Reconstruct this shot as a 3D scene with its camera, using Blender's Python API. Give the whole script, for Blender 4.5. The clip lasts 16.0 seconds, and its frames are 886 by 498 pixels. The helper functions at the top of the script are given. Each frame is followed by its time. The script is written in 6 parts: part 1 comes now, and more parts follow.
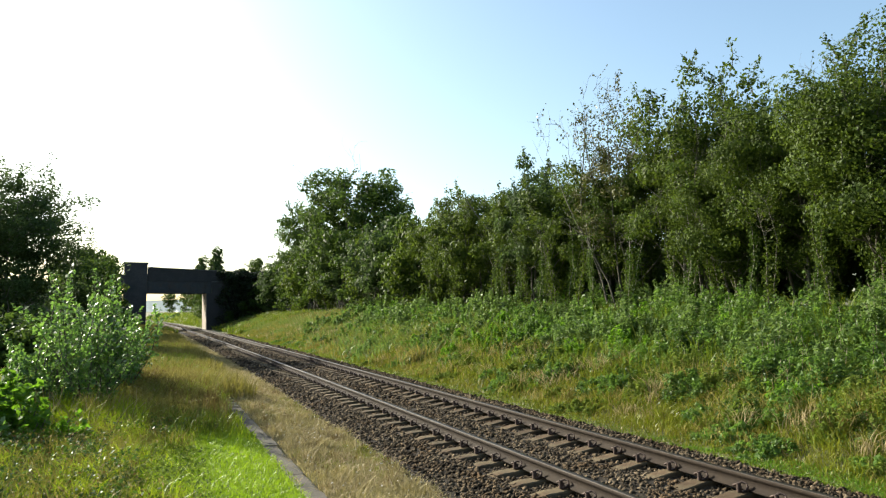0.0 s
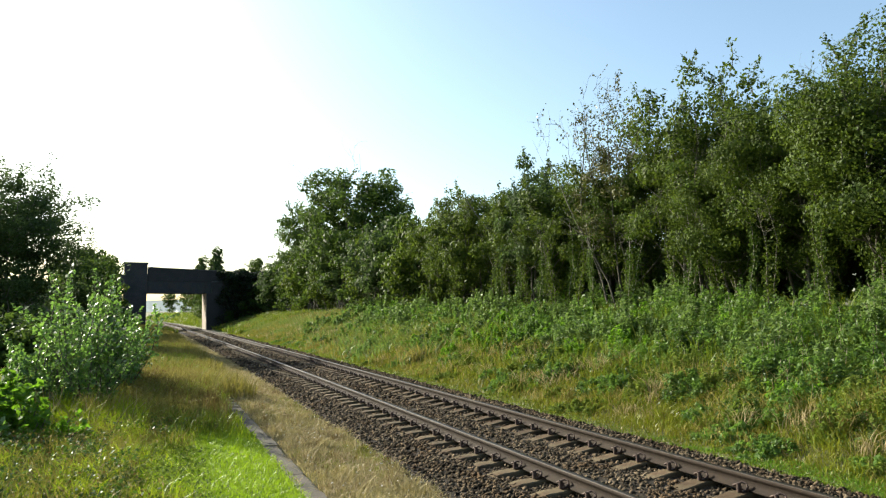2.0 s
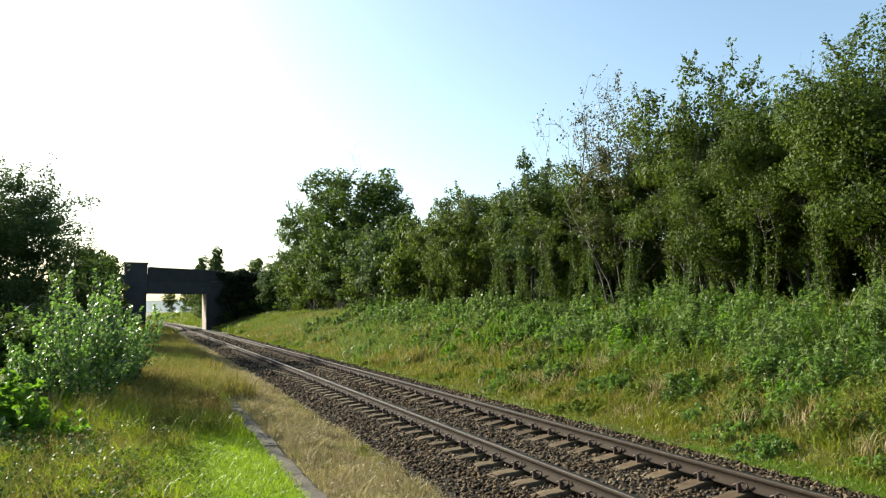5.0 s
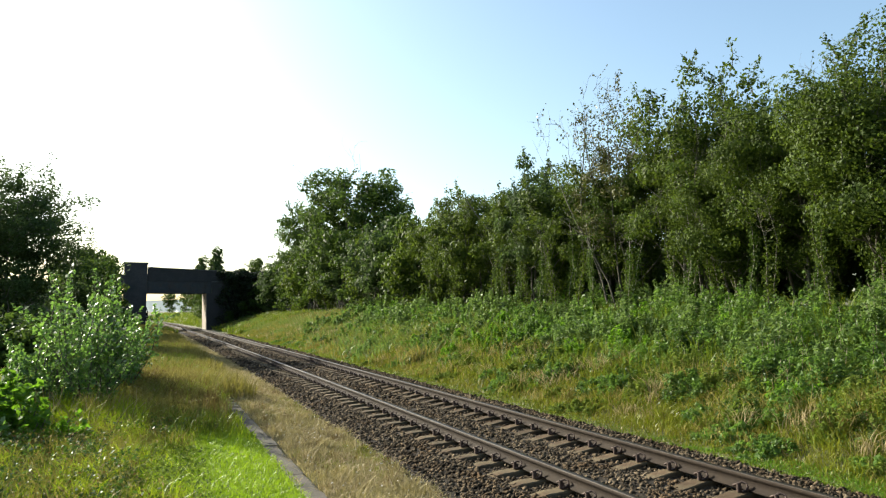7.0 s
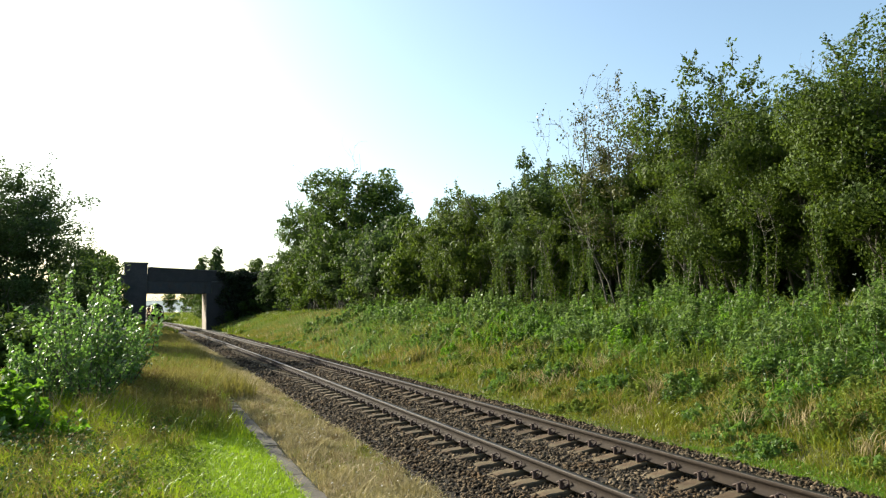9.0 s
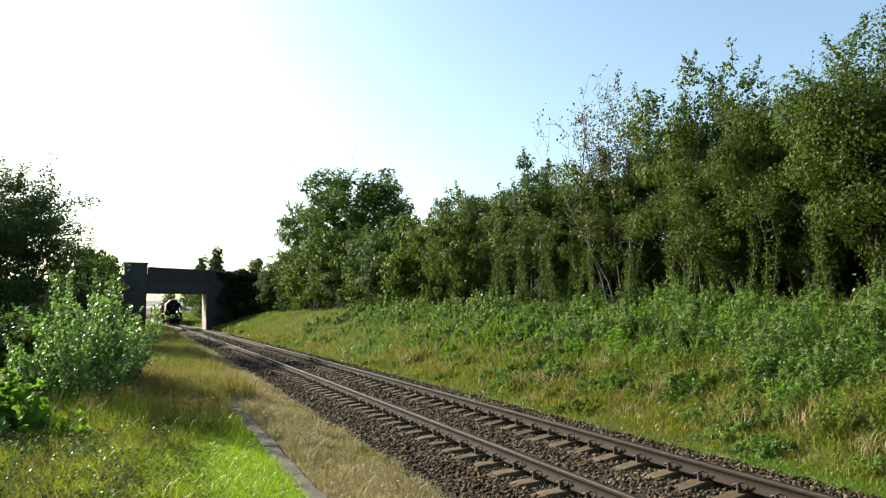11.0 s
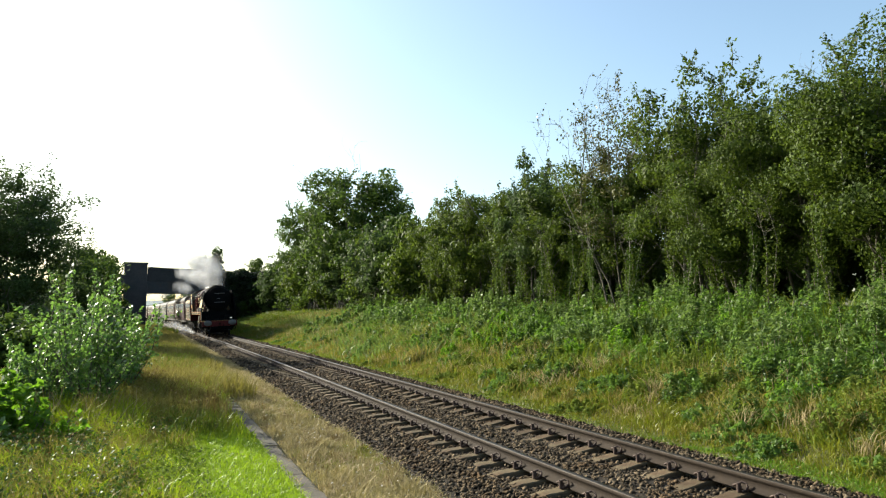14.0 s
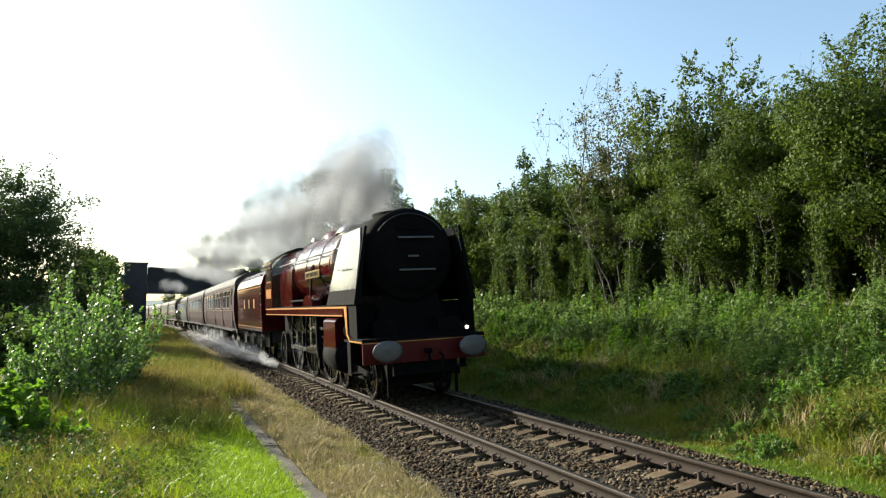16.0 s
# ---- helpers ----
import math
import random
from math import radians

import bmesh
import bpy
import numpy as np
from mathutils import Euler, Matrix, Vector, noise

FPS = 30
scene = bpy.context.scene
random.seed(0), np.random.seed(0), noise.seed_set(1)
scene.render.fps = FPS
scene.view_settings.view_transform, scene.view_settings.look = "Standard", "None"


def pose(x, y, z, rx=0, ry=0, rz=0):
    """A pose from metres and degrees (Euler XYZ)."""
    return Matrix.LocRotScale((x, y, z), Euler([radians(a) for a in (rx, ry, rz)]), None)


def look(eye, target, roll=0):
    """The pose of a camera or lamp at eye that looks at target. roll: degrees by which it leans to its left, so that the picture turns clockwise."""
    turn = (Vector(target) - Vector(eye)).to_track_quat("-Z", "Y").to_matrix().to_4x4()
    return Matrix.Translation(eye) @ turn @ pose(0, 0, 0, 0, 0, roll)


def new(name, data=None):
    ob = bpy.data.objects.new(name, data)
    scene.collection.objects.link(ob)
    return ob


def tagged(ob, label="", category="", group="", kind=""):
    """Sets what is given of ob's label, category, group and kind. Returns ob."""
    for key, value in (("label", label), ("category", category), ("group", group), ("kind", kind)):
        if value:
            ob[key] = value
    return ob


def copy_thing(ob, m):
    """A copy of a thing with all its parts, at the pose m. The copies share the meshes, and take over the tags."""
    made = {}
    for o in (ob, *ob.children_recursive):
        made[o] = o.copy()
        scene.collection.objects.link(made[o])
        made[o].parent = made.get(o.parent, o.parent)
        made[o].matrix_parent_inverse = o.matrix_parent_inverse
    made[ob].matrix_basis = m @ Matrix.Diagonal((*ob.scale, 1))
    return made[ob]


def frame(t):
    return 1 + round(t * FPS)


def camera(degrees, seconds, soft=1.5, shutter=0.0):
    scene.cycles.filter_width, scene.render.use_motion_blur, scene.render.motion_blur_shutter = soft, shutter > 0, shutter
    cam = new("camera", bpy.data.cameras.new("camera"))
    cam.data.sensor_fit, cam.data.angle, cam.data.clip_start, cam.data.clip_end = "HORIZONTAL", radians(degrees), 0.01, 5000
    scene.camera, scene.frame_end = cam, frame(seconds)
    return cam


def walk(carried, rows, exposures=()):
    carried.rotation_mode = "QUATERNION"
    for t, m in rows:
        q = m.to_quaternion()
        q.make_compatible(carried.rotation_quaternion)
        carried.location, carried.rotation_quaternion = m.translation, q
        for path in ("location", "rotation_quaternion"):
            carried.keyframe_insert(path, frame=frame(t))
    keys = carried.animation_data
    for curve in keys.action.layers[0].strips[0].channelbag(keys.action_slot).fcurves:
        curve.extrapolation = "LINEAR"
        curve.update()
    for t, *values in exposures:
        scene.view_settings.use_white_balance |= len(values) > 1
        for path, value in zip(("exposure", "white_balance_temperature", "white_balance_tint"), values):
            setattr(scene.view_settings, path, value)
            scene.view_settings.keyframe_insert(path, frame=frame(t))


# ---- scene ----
# ---------------- camera and its place ----------------
EYE = Vector((-5.144, 0.0, 1.735))
CAM_YAW, CAM_PITCH = 22.118, 5.094
cam = camera(64.0, 16.0, soft=1.2)
AIM = Vector((math.sin(radians(CAM_YAW)) * math.cos(radians(CAM_PITCH)), math.cos(radians(CAM_YAW)) * math.cos(radians(CAM_PITCH)), math.sin(radians(CAM_PITCH))))
VIEW = look(EYE, EYE + AIM * 10, 0.0)
walk(cam, [(0.0, VIEW), (16.0, VIEW)], exposures=[(0.0, 1.42, 6500, 6), (16.0, 1.42, 6500, 6)])

# ---------------- sky and sun ----------------
SUN_DIR = Vector((-3.4, 4.3, 2.66)).normalized()
SUN_EL = math.asin(SUN_DIR.z)
SUN_AZ = math.atan2(SUN_DIR.x, SUN_DIR.y)
world = bpy.data.worlds.new("sky")
scene.world = world
world.use_nodes = True
wn = world.node_tree.nodes
sky = wn.new("ShaderNodeTexSky")
sky.sky_type = "NISHITA"
sky.sun_disc = False
sky.sun_elevation = SUN_EL
sky.sun_rotation = SUN_AZ
sky.air_density = 1.0
sky.dust_density = 2.1
sky.ozone_density = 0.6
haze = wn.new("ShaderNodeMix")
haze.data_type = "RGBA"
haze.blend_type = "MULTIPLY"
haze.inputs[0].default_value = 1.0
haze.inputs[7].default_value = (0.955, 1.01, 1.0, 1.0)
world.node_tree.links.new(sky.outputs["Color"], haze.inputs[6])
world.node_tree.links.new(haze.outputs[2], wn["Background"].inputs["Color"])
wn["Background"].inputs["Strength"].default_value = 0.105
sun = new("sun", bpy.data.lights.new("sun", "SUN"))
sun.data.energy = 5.0
sun.data.angle = radians(0.6)
sun.data.color = (1.0, 0.93, 0.80)
sun.matrix_world = look(SUN_DIR * 50, (0, 0, 0))
scene.cycles.transparent_max_bounces = 256


# ---------------- materials ----------------
def nodes_of(name):
    m = bpy.data.materials.new(name)
    m.use_nodes = True
    nt = m.node_tree
    return m, nt, nt.nodes["Principled BSDF"]


def mixer(nt, a, b, fac):
    n = nt.nodes.new("ShaderNodeMix")
    n.data_type = "RGBA"
    for sock, v in ((n.inputs[6], a), (n.inputs[7], b)):
        if isinstance(v, tuple):
            sock.default_value = (*v, 1)
        else:
            nt.links.new(v, sock)
    if isinstance(fac, float):
        n.inputs[0].default_value = fac
    else:
        nt.links.new(fac, n.inputs[0])
    return n.outputs[2]


def noise_fac(nt, scale, lo=0.35, hi=0.65, detail=5.0, rough=0.6, stretch=None, coord="Object"):
    tc = nt.nodes.new("ShaderNodeTexCoord")
    n = nt.nodes.new("ShaderNodeTexNoise")
    n.inputs["Scale"].default_value = scale
    n.inputs["Detail"].default_value = detail
    n.inputs["Roughness"].default_value = rough
    src = tc.outputs[coord]
    if stretch:
        mp = nt.nodes.new("ShaderNodeMapping")
        mp.inputs["Scale"].default_value = stretch
        nt.links.new(src, mp.inputs["Vector"])
        src = mp.outputs["Vector"]
    nt.links.new(src, n.inputs["Vector"])
    r = nt.nodes.new("ShaderNodeMapRange")
    r.inputs["From Min"].default_value = lo
    r.inputs["From Max"].default_value = hi
    nt.links.new(n.outputs["Fac"], r.inputs["Value"])
    return r.outputs["Result"], n.outputs["Fac"]


def mat(name, c1, c2, scale=6.0, rough=0.6, metal=0.0, big=None, big_scale=0.6, bump=0.0, bump_scale=40.0, rand=None, coat=0.0, stretch=None, spec=0.5):
    """Two-scale coloured surface: grain between c1 and c2, patches of big, fine relief."""
    m, nt, b = nodes_of(name)
    f, raw = noise_fac(nt, scale, stretch=stretch)
    col = mixer(nt, c1, c2, f)
    if big:
        g, _ = noise_fac(nt, big_scale, 0.48, 0.66)
        col = mixer(nt, col, big, g)
    if rand:
        if rand[0] == "island":
            src = nt.nodes.new("ShaderNodeNewGeometry").outputs["Random Per Island"]
        else:
            src = nt.nodes.new("ShaderNodeObjectInfo").outputs["Random"]
        hs = nt.nodes.new("ShaderNodeHueSaturation")
        r = nt.nodes.new("ShaderNodeMapRange")
        r.inputs["To Min"].default_value = 1 - rand[1]
        r.inputs["To Max"].default_value = 1 + rand[1]
        nt.links.new(src, r.inputs["Value"])
        nt.links.new(r.outputs["Result"], hs.inputs["Value"])
        nt.links.new(col, hs.inputs["Color"])
        col = hs.outputs["Color"]
    nt.links.new(col, b.inputs["Base Color"])
    rr = nt.nodes.new("ShaderNodeMapRange")
    rr.inputs["To Min"].default_value = max(0.02, rough - 0.1)
    rr.inputs["To Max"].default_value = min(1.0, rough + 0.1)
    nt.links.new(raw, rr.inputs["Value"])
    nt.links.new(rr.outputs["Result"], b.inputs["Roughness"])
    b.inputs["Metallic"].default_value = metal
    b.inputs["Specular IOR Level"].default_value = spec
    b.inputs["Coat Weight"].default_value = coat
    if bump:
        _, h = noise_fac(nt, bump_scale, detail=6.0)
        bp = nt.nodes.new("ShaderNodeBump")
        bp.inputs["Strength"].default_value = bump
        bp.inputs["Distance"].default_value = 0.02
        nt.links.new(h, bp.inputs["Height"])
        nt.links.new(bp.outputs["Normal"], b.inputs["Normal"])
    return m


def leaf_mat(name, c1, c2, c3, glow, rough=0.45, trans=0.35, patch=0.25, spec=0.25):
    """Foliage: colour per leaf and per patch, light shining through the blades."""
    m, nt, b = nodes_of(name)
    isl = nt.nodes.new("ShaderNodeNewGeometry").outputs["Random Per Island"]
    ramp = nt.nodes.new("ShaderNodeValToRGB")
    ramp.color_ramp.elements[0].color = (*c1, 1)
    ramp.color_ramp.elements[1].color = (*c3, 1)
    e = ramp.color_ramp.elements.new(0.55)
    e.color = (*c2, 1)
    nt.links.new(isl, ramp.inputs["Fac"])
    f, _ = noise_fac(nt, patch, 0.35, 0.7, 3.0)
    col = mixer(nt, ramp.outputs["Color"], glow, f)
    col = mixer(nt, ramp.outputs["Color"], col, 0.5)
    nt.links.new(col, b.inputs["Base Color"])
    b.inputs["Roughness"].default_value = rough
    b.inputs["Specular IOR Level"].default_value = spec
    tr = nt.nodes.new("ShaderNodeBsdfTranslucent")
    lift = mixer(nt, col, glow, 0.5)
    nt.links.new(lift, tr.inputs["Color"])
    mx = nt.nodes.new("ShaderNodeMixShader")
    mx.inputs["Fac"].default_value = trans
    nt.links.new(b.outputs["BSDF"], mx.inputs[1])
    nt.links.new(tr.outputs["BSDF"], mx.inputs[2])
    nt.links.new(mx.outputs["Shader"], nt.nodes["Material Output"].inputs["Surface"])
    return m


def vapour_mat(name, colour, alpha):
    m, nt, b = nodes_of(name)
    b.inputs["Base Color"].default_value = (*colour, 1)
    b.inputs["Roughness"].default_value = 1.0
    b.inputs["Specular IOR Level"].default_value = 0.0
    f, _ = noise_fac(nt, 1.1, 0.3, 0.72, 4.0)
    k = nt.nodes.new("ShaderNodeMath")
    k.operation = "MULTIPLY"
    k.inputs[1].default_value = alpha
    nt.links.new(f, k.inputs[0])
    tp = nt.nodes.new("ShaderNodeBsdfTransparent")
    dif = nt.nodes.new("ShaderNodeBsdfDiffuse")
    dif.inputs["Color"].default_value = (*colour, 1)
    tl = nt.nodes.new("ShaderNodeBsdfTranslucent")
    tl.inputs["Color"].default_value = (*colour, 1)
    half = nt.nodes.new("ShaderNodeMixShader")
    half.inputs["Fac"].default_value = 0.5
    nt.links.new(dif.outputs["BSDF"], half.inputs[1])
    nt.links.new(tl.outputs["BSDF"], half.inputs[2])
    mx = nt.nodes.new("ShaderNodeMixShader")
    nt.links.new(k.outputs["Value"], mx.inputs["Fac"])
    nt.links.new(tp.outputs["BSDF"], mx.inputs[1])
    nt.links.new(half.outputs["Shader"], mx.inputs[2])
    nt.links.new(mx.outputs["Shader"], nt.nodes["Material Output"].inputs["Surface"])
    return m


M_EARTH = mat("earth", (0.0740, 0.0666, 0.0296), (0.1258, 0.1110, 0.0518), 3.0, 0.95, big=(0.0666, 0.0888, 0.0222), big_scale=0.35, bump=0.6, bump_scale=18)
M_BALLAST = mat("ballast_bed", (0.0118, 0.0089, 0.0067), (0.0385, 0.0303, 0.0215), 28.0, 0.95, big=(0.0459, 0.0326, 0.0215), big_scale=0.8, bump=1.0, bump_scale=26, spec=0.15)
M_STONE = mat("ballast_stone", (0.0420, 0.0309, 0.0190), (0.0979, 0.0759, 0.0500), 9.0, 0.95, big=(0.0579, 0.0379, 0.0209), big_scale=1.2, bump=0.3, bump_scale=60, rand=("island", 0.85), spec=0.1)
M_RAIL = mat("rail_rust", (0.0150, 0.0095, 0.0057), (0.0253, 0.0173, 0.0108), 14.0, 0.85, big=(0.0181, 0.0120, 0.0082), big_scale=1.5, bump=0.3, bump_scale=50, spec=0.2)
M_RAILTOP = mat("rail_running_surface", (0.0379, 0.0304, 0.0225), (0.0568, 0.0454, 0.0344), 5.0, 0.5, metal=0.7, big=(0.0310, 0.0217, 0.0158), big_scale=0.9)
M_SLEEPER = mat("concrete_sleeper", (0.0699, 0.0522, 0.0296), (0.1099, 0.0859, 0.0509), 12.0, 0.95, big=(0.0566, 0.0305, 0.0160), big_scale=2.0, bump=0.4, bump_scale=60, rand=("object", 0.25), spec=0.2)
M_CLIP = mat("rusty_clip", (0.0370, 0.0259, 0.0222), (0.0740, 0.0444, 0.0333), 30.0, 0.7, metal=0.3)
M_KERB = mat("concrete_kerb", (0.0553, 0.0440, 0.0302), (0.0761, 0.0616, 0.0446), 10.0, 0.95, big=(0.0371, 0.0327, 0.0183), big_scale=2.5, bump=0.5, bump_scale=50, rand=("object", 0.12))
M_BRICK = mat("sooty_brick", (0.0259, 0.0237, 0.0259), (0.0444, 0.0407, 0.0407), 7.0, 0.9, big=(0.0207, 0.0222, 0.0222), big_scale=0.5, bump=0.5, bump_scale=25, rand=("object", 0.2))
# Pale version of the bridge brick: sun on the inner face is in the colour.
M_PIER = mat("sunlit_abutment_brick", (0.1887, 0.1499, 0.1221), (0.2553, 0.2109, 0.1776), 6.0, 0.9, big=(0.1554, 0.1110, 0.0888), big_scale=0.7, bump=0.4, bump_scale=25)
M_IRON = mat("bridge_iron", (0.0185, 0.0207, 0.0237), (0.0333, 0.0355, 0.0385), 4.0, 0.7, big=(0.0370, 0.0259, 0.0207), big_scale=0.7, bump=0.2)
M_COPING = mat("coping_stone", (0.0444, 0.0444, 0.0444), (0.0740, 0.0740, 0.0703), 5.0, 0.9, bump=0.4)
M_BARK = mat("bark", (0.0518, 0.0459, 0.0333), (0.1147, 0.1036, 0.0740), 9.0, 0.9, big=(0.0592, 0.0666, 0.0370), big_scale=1.0, bump=0.8, bump_scale=30, stretch=(4, 4, 0.7))
M_BARKPALE = mat("pale_bark", (0.2072, 0.1850, 0.1480), (0.3108, 0.2886, 0.2368), 8.0, 0.85, big=(0.1184, 0.1110, 0.0666), big_scale=1.2, bump=0.5, stretch=(4, 4, 0.7))
M_TWIG = mat("dry_twig", (0.1628, 0.1258, 0.0962), (0.2516, 0.2072, 0.1628), 6.0, 0.9)
M_LEAF = leaf_mat("hawthorn_leaf", (0.0115, 0.0229, 0.0048), (0.0300, 0.0530, 0.0086), (0.0800, 0.1134, 0.0189), (0.1050, 0.1529, 0.0152), trans=0.42, rough=0.55, spec=0.12)
M_LEAFDARK = leaf_mat("ash_leaf", (0.0150, 0.0309, 0.0072), (0.0350, 0.0659, 0.0127), (0.0740, 0.1174, 0.0255), (0.0880, 0.1380, 0.0187), trans=0.43, rough=0.55, spec=0.12)
M_LEAFGREY = leaf_mat("willow_leaf", (0.0241, 0.0416, 0.0134), (0.0406, 0.0658, 0.0207), (0.0668, 0.0970, 0.0363), (0.0668, 0.1073, 0.0228), rough=0.6, trans=0.44, spec=0.12)
M_LEAFBROWN = leaf_mat("withering_leaf", (0.0466, 0.0503, 0.0170), (0.0703, 0.0733, 0.0237), (0.1066, 0.0836, 0.0370), (0.0866, 0.0999, 0.0200))
M_BUSH = leaf_mat("sallow_leaf", (0.0382, 0.0896, 0.0199), (0.0749, 0.1550, 0.0343), (0.1373, 0.2368, 0.0678), (0.1622, 0.2841, 0.0397), rough=0.36, trans=0.5, spec=0.5)
M_NETTLE = leaf_mat("nettle_leaf", (0.0416, 0.0874, 0.0167), (0.0732, 0.1399, 0.0270), (0.1148, 0.1873, 0.0438), (0.1374, 0.2414, 0.0258), rough=0.5, trans=0.50, patch=0.5)
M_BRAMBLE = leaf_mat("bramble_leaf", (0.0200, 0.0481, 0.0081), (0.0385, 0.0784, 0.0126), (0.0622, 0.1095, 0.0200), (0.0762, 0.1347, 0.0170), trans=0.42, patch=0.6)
M_CLOVER = leaf_mat("clover_leaf", (0.0613, 0.0996, 0.0136), (0.0996, 0.1497, 0.0196), (0.1659, 0.1880, 0.0443), (0.1549, 0.1992, 0.0221), rough=0.95, trans=0.42, patch=0.6)
M_LAWN = leaf_mat("lawn_blade", (0.121, 0.207, 0.012), (0.181, 0.291, 0.017), (0.251, 0.347, 0.025), (0.300, 0.432, 0.017), trans=0.45, patch=0.8)
M_GRASS = leaf_mat("meadow_blade", (0.1328, 0.1808, 0.0105), (0.2034, 0.2663, 0.0149), (0.3152, 0.3275, 0.0323), (0.2838, 0.3729, 0.0113), trans=0.4, patch=0.7)
M_OLIVE = leaf_mat("rank_blade", (0.0588, 0.0868, 0.0077), (0.0953, 0.1344, 0.0110), (0.1507, 0.1685, 0.0238), (0.1370, 0.1872, 0.0102), trans=0.4, patch=0.7)
M_GOLD_GRASS = leaf_mat("golden_blade", (0.0851, 0.0919, 0.0085), (0.1294, 0.1319, 0.0145), (0.2085, 0.1702, 0.0408), (0.1659, 0.1702, 0.0128), trans=0.42, patch=0.7)
M_STRAW = leaf_mat("straw_blade", (0.2087, 0.1554, 0.0799), (0.3152, 0.2380, 0.1288), (0.4618, 0.3596, 0.2398), (0.2664, 0.2442, 0.0755), rough=0.7, trans=0.3, patch=0.9)
M_SEED = leaf_mat("seed_head", (0.1606, 0.1207, 0.0309), (0.2331, 0.1857, 0.0533), (0.3213, 0.2573, 0.0999), (0.2247, 0.2173, 0.0341), rough=0.8, trans=0.3)
M_WILLOWHERB = leaf_mat("willowherb_leaf", (0.0581, 0.0999, 0.0247), (0.0929, 0.1499, 0.0399), (0.1471, 0.2082, 0.0759), (0.1432, 0.2207, 0.0379), rough=0.45, trans=0.48, patch=0.5, spec=0.2)
M_FRESH = leaf_mat("fresh_nettle_leaf", (0.0488, 0.1140, 0.0081), (0.0855, 0.1791, 0.0139), (0.1262, 0.2320, 0.0244), (0.1343, 0.2686, 0.0130), rough=0.5, trans=0.58, patch=0.5)
M_YELLOW = leaf_mat("yellowing_blade", (0.0888, 0.1110, 0.0081), (0.1369, 0.1613, 0.0118), (0.2109, 0.2035, 0.0296), (0.1702, 0.1998, 0.0104), trans=0.45, patch=0.7)
M_RUST = leaf_mat("rusty_seed", (0.0808, 0.0425, 0.0153), (0.1276, 0.0698, 0.0255), (0.1830, 0.1064, 0.0425), (0.1404, 0.1021, 0.0255), rough=0.8, trans=0.25)
M_PALE = leaf_mat("pale_blade", (0.0855, 0.1099, 0.0244), (0.1262, 0.1547, 0.0366), (0.1791, 0.1913, 0.0611), (0.1628, 0.1954, 0.0326), trans=0.4, patch=0.5)
M_IVY = leaf_mat("ivy_leaf", (0.0074, 0.0148, 0.0052), (0.0133, 0.0244, 0.0074), (0.0237, 0.0385, 0.0118), (0.0222, 0.0370, 0.0089), trans=0.25, spec=0.3)
# Pale blue-grey: the haze of distance is part of this colour.
M_HILL = mat("far_hill", (0.1406, 0.1776, 0.1813), (0.1850, 0.2220, 0.2220), 0.02, 1.0, big=(0.1258, 0.1591, 0.1591), big_scale=0.008)
M_FLOWER = mat("white_petal", (0.5550, 0.5550, 0.5180), (0.6290, 0.6290, 0.5920), 8.0, 0.7)


# ---------------- mesh helpers ----------------
def mesh_np(name, v, f, material, smooth=False):
    """A mesh from numpy arrays: vertices (n, 3) and faces (m, 3 or 4)."""
    me = bpy.data.meshes.new(name)
    v = np.ascontiguousarray(v, dtype=np.float32)
    f = np.ascontiguousarray(f, dtype=np.int32)
    k = f.shape[1]
    me.vertices.add(len(v))
    me.vertices.foreach_set("co", v.ravel())
    me.loops.add(f.size)
    me.loops.foreach_set("vertex_index", f.ravel())
    me.polygons.add(len(f))
    me.polygons.foreach_set("loop_start", np.arange(0, f.size, k, dtype=np.int32))
    me.polygons.foreach_set("loop_total", np.full(len(f), k, dtype=np.int32))
    if smooth:
        me.polygons.foreach_set("use_smooth", np.ones(len(f), dtype=bool))
    me.update(calc_edges=True)
    me.materials.append(material)
    return me


def child(name, me, parent, label="", at=None):
    ob = new(name, me)
    ob.parent = parent
    if at is not None:
        ob.matrix_basis = at
    if label:
        tagged(ob, label)
    return ob


def part(name, bm, material, parent, label="", smooth=False, at=None):
    me = bpy.data.meshes.new(name)
    bm.normal_update()
    bm.to_mesh(me)
    bm.free()
    me.materials.append(material)
    if smooth:
        for pl in me.polygons:
            pl.use_smooth = True
    return child(name, me, parent, label, at)


def empty(name, m, label, category, group="", kind=""):
    ob = new(name)
    ob.empty_display_size = 0.3
    ob.matrix_basis = m
    return tagged(ob, label, category, group, kind)


def add_box(bm, x0, x1, y0, y1, z0, z1, bevel=0.0):
    r = bmesh.ops.create_cube(bm, size=1.0)
    vs = r["verts"]
    bmesh.ops.scale(bm, vec=(x1 - x0, y1 - y0, z1 - z0), verts=vs)
    bmesh.ops.translate(bm, vec=((x0 + x1) / 2, (y0 + y1) / 2, (z0 + z1) / 2), verts=vs)
    if bevel:
        es = list({e for v in vs for e in v.link_edges})
        bmesh.ops.bevel(bm, geom=es, offset=bevel, segments=2, affect="EDGES", profile=0.6)
    return bm


def box(x0, x1, y0, y1, z0, z1, bevel=0.0):
    return add_box(bmesh.new(), x0, x1, y0, y1, z0, z1, bevel)


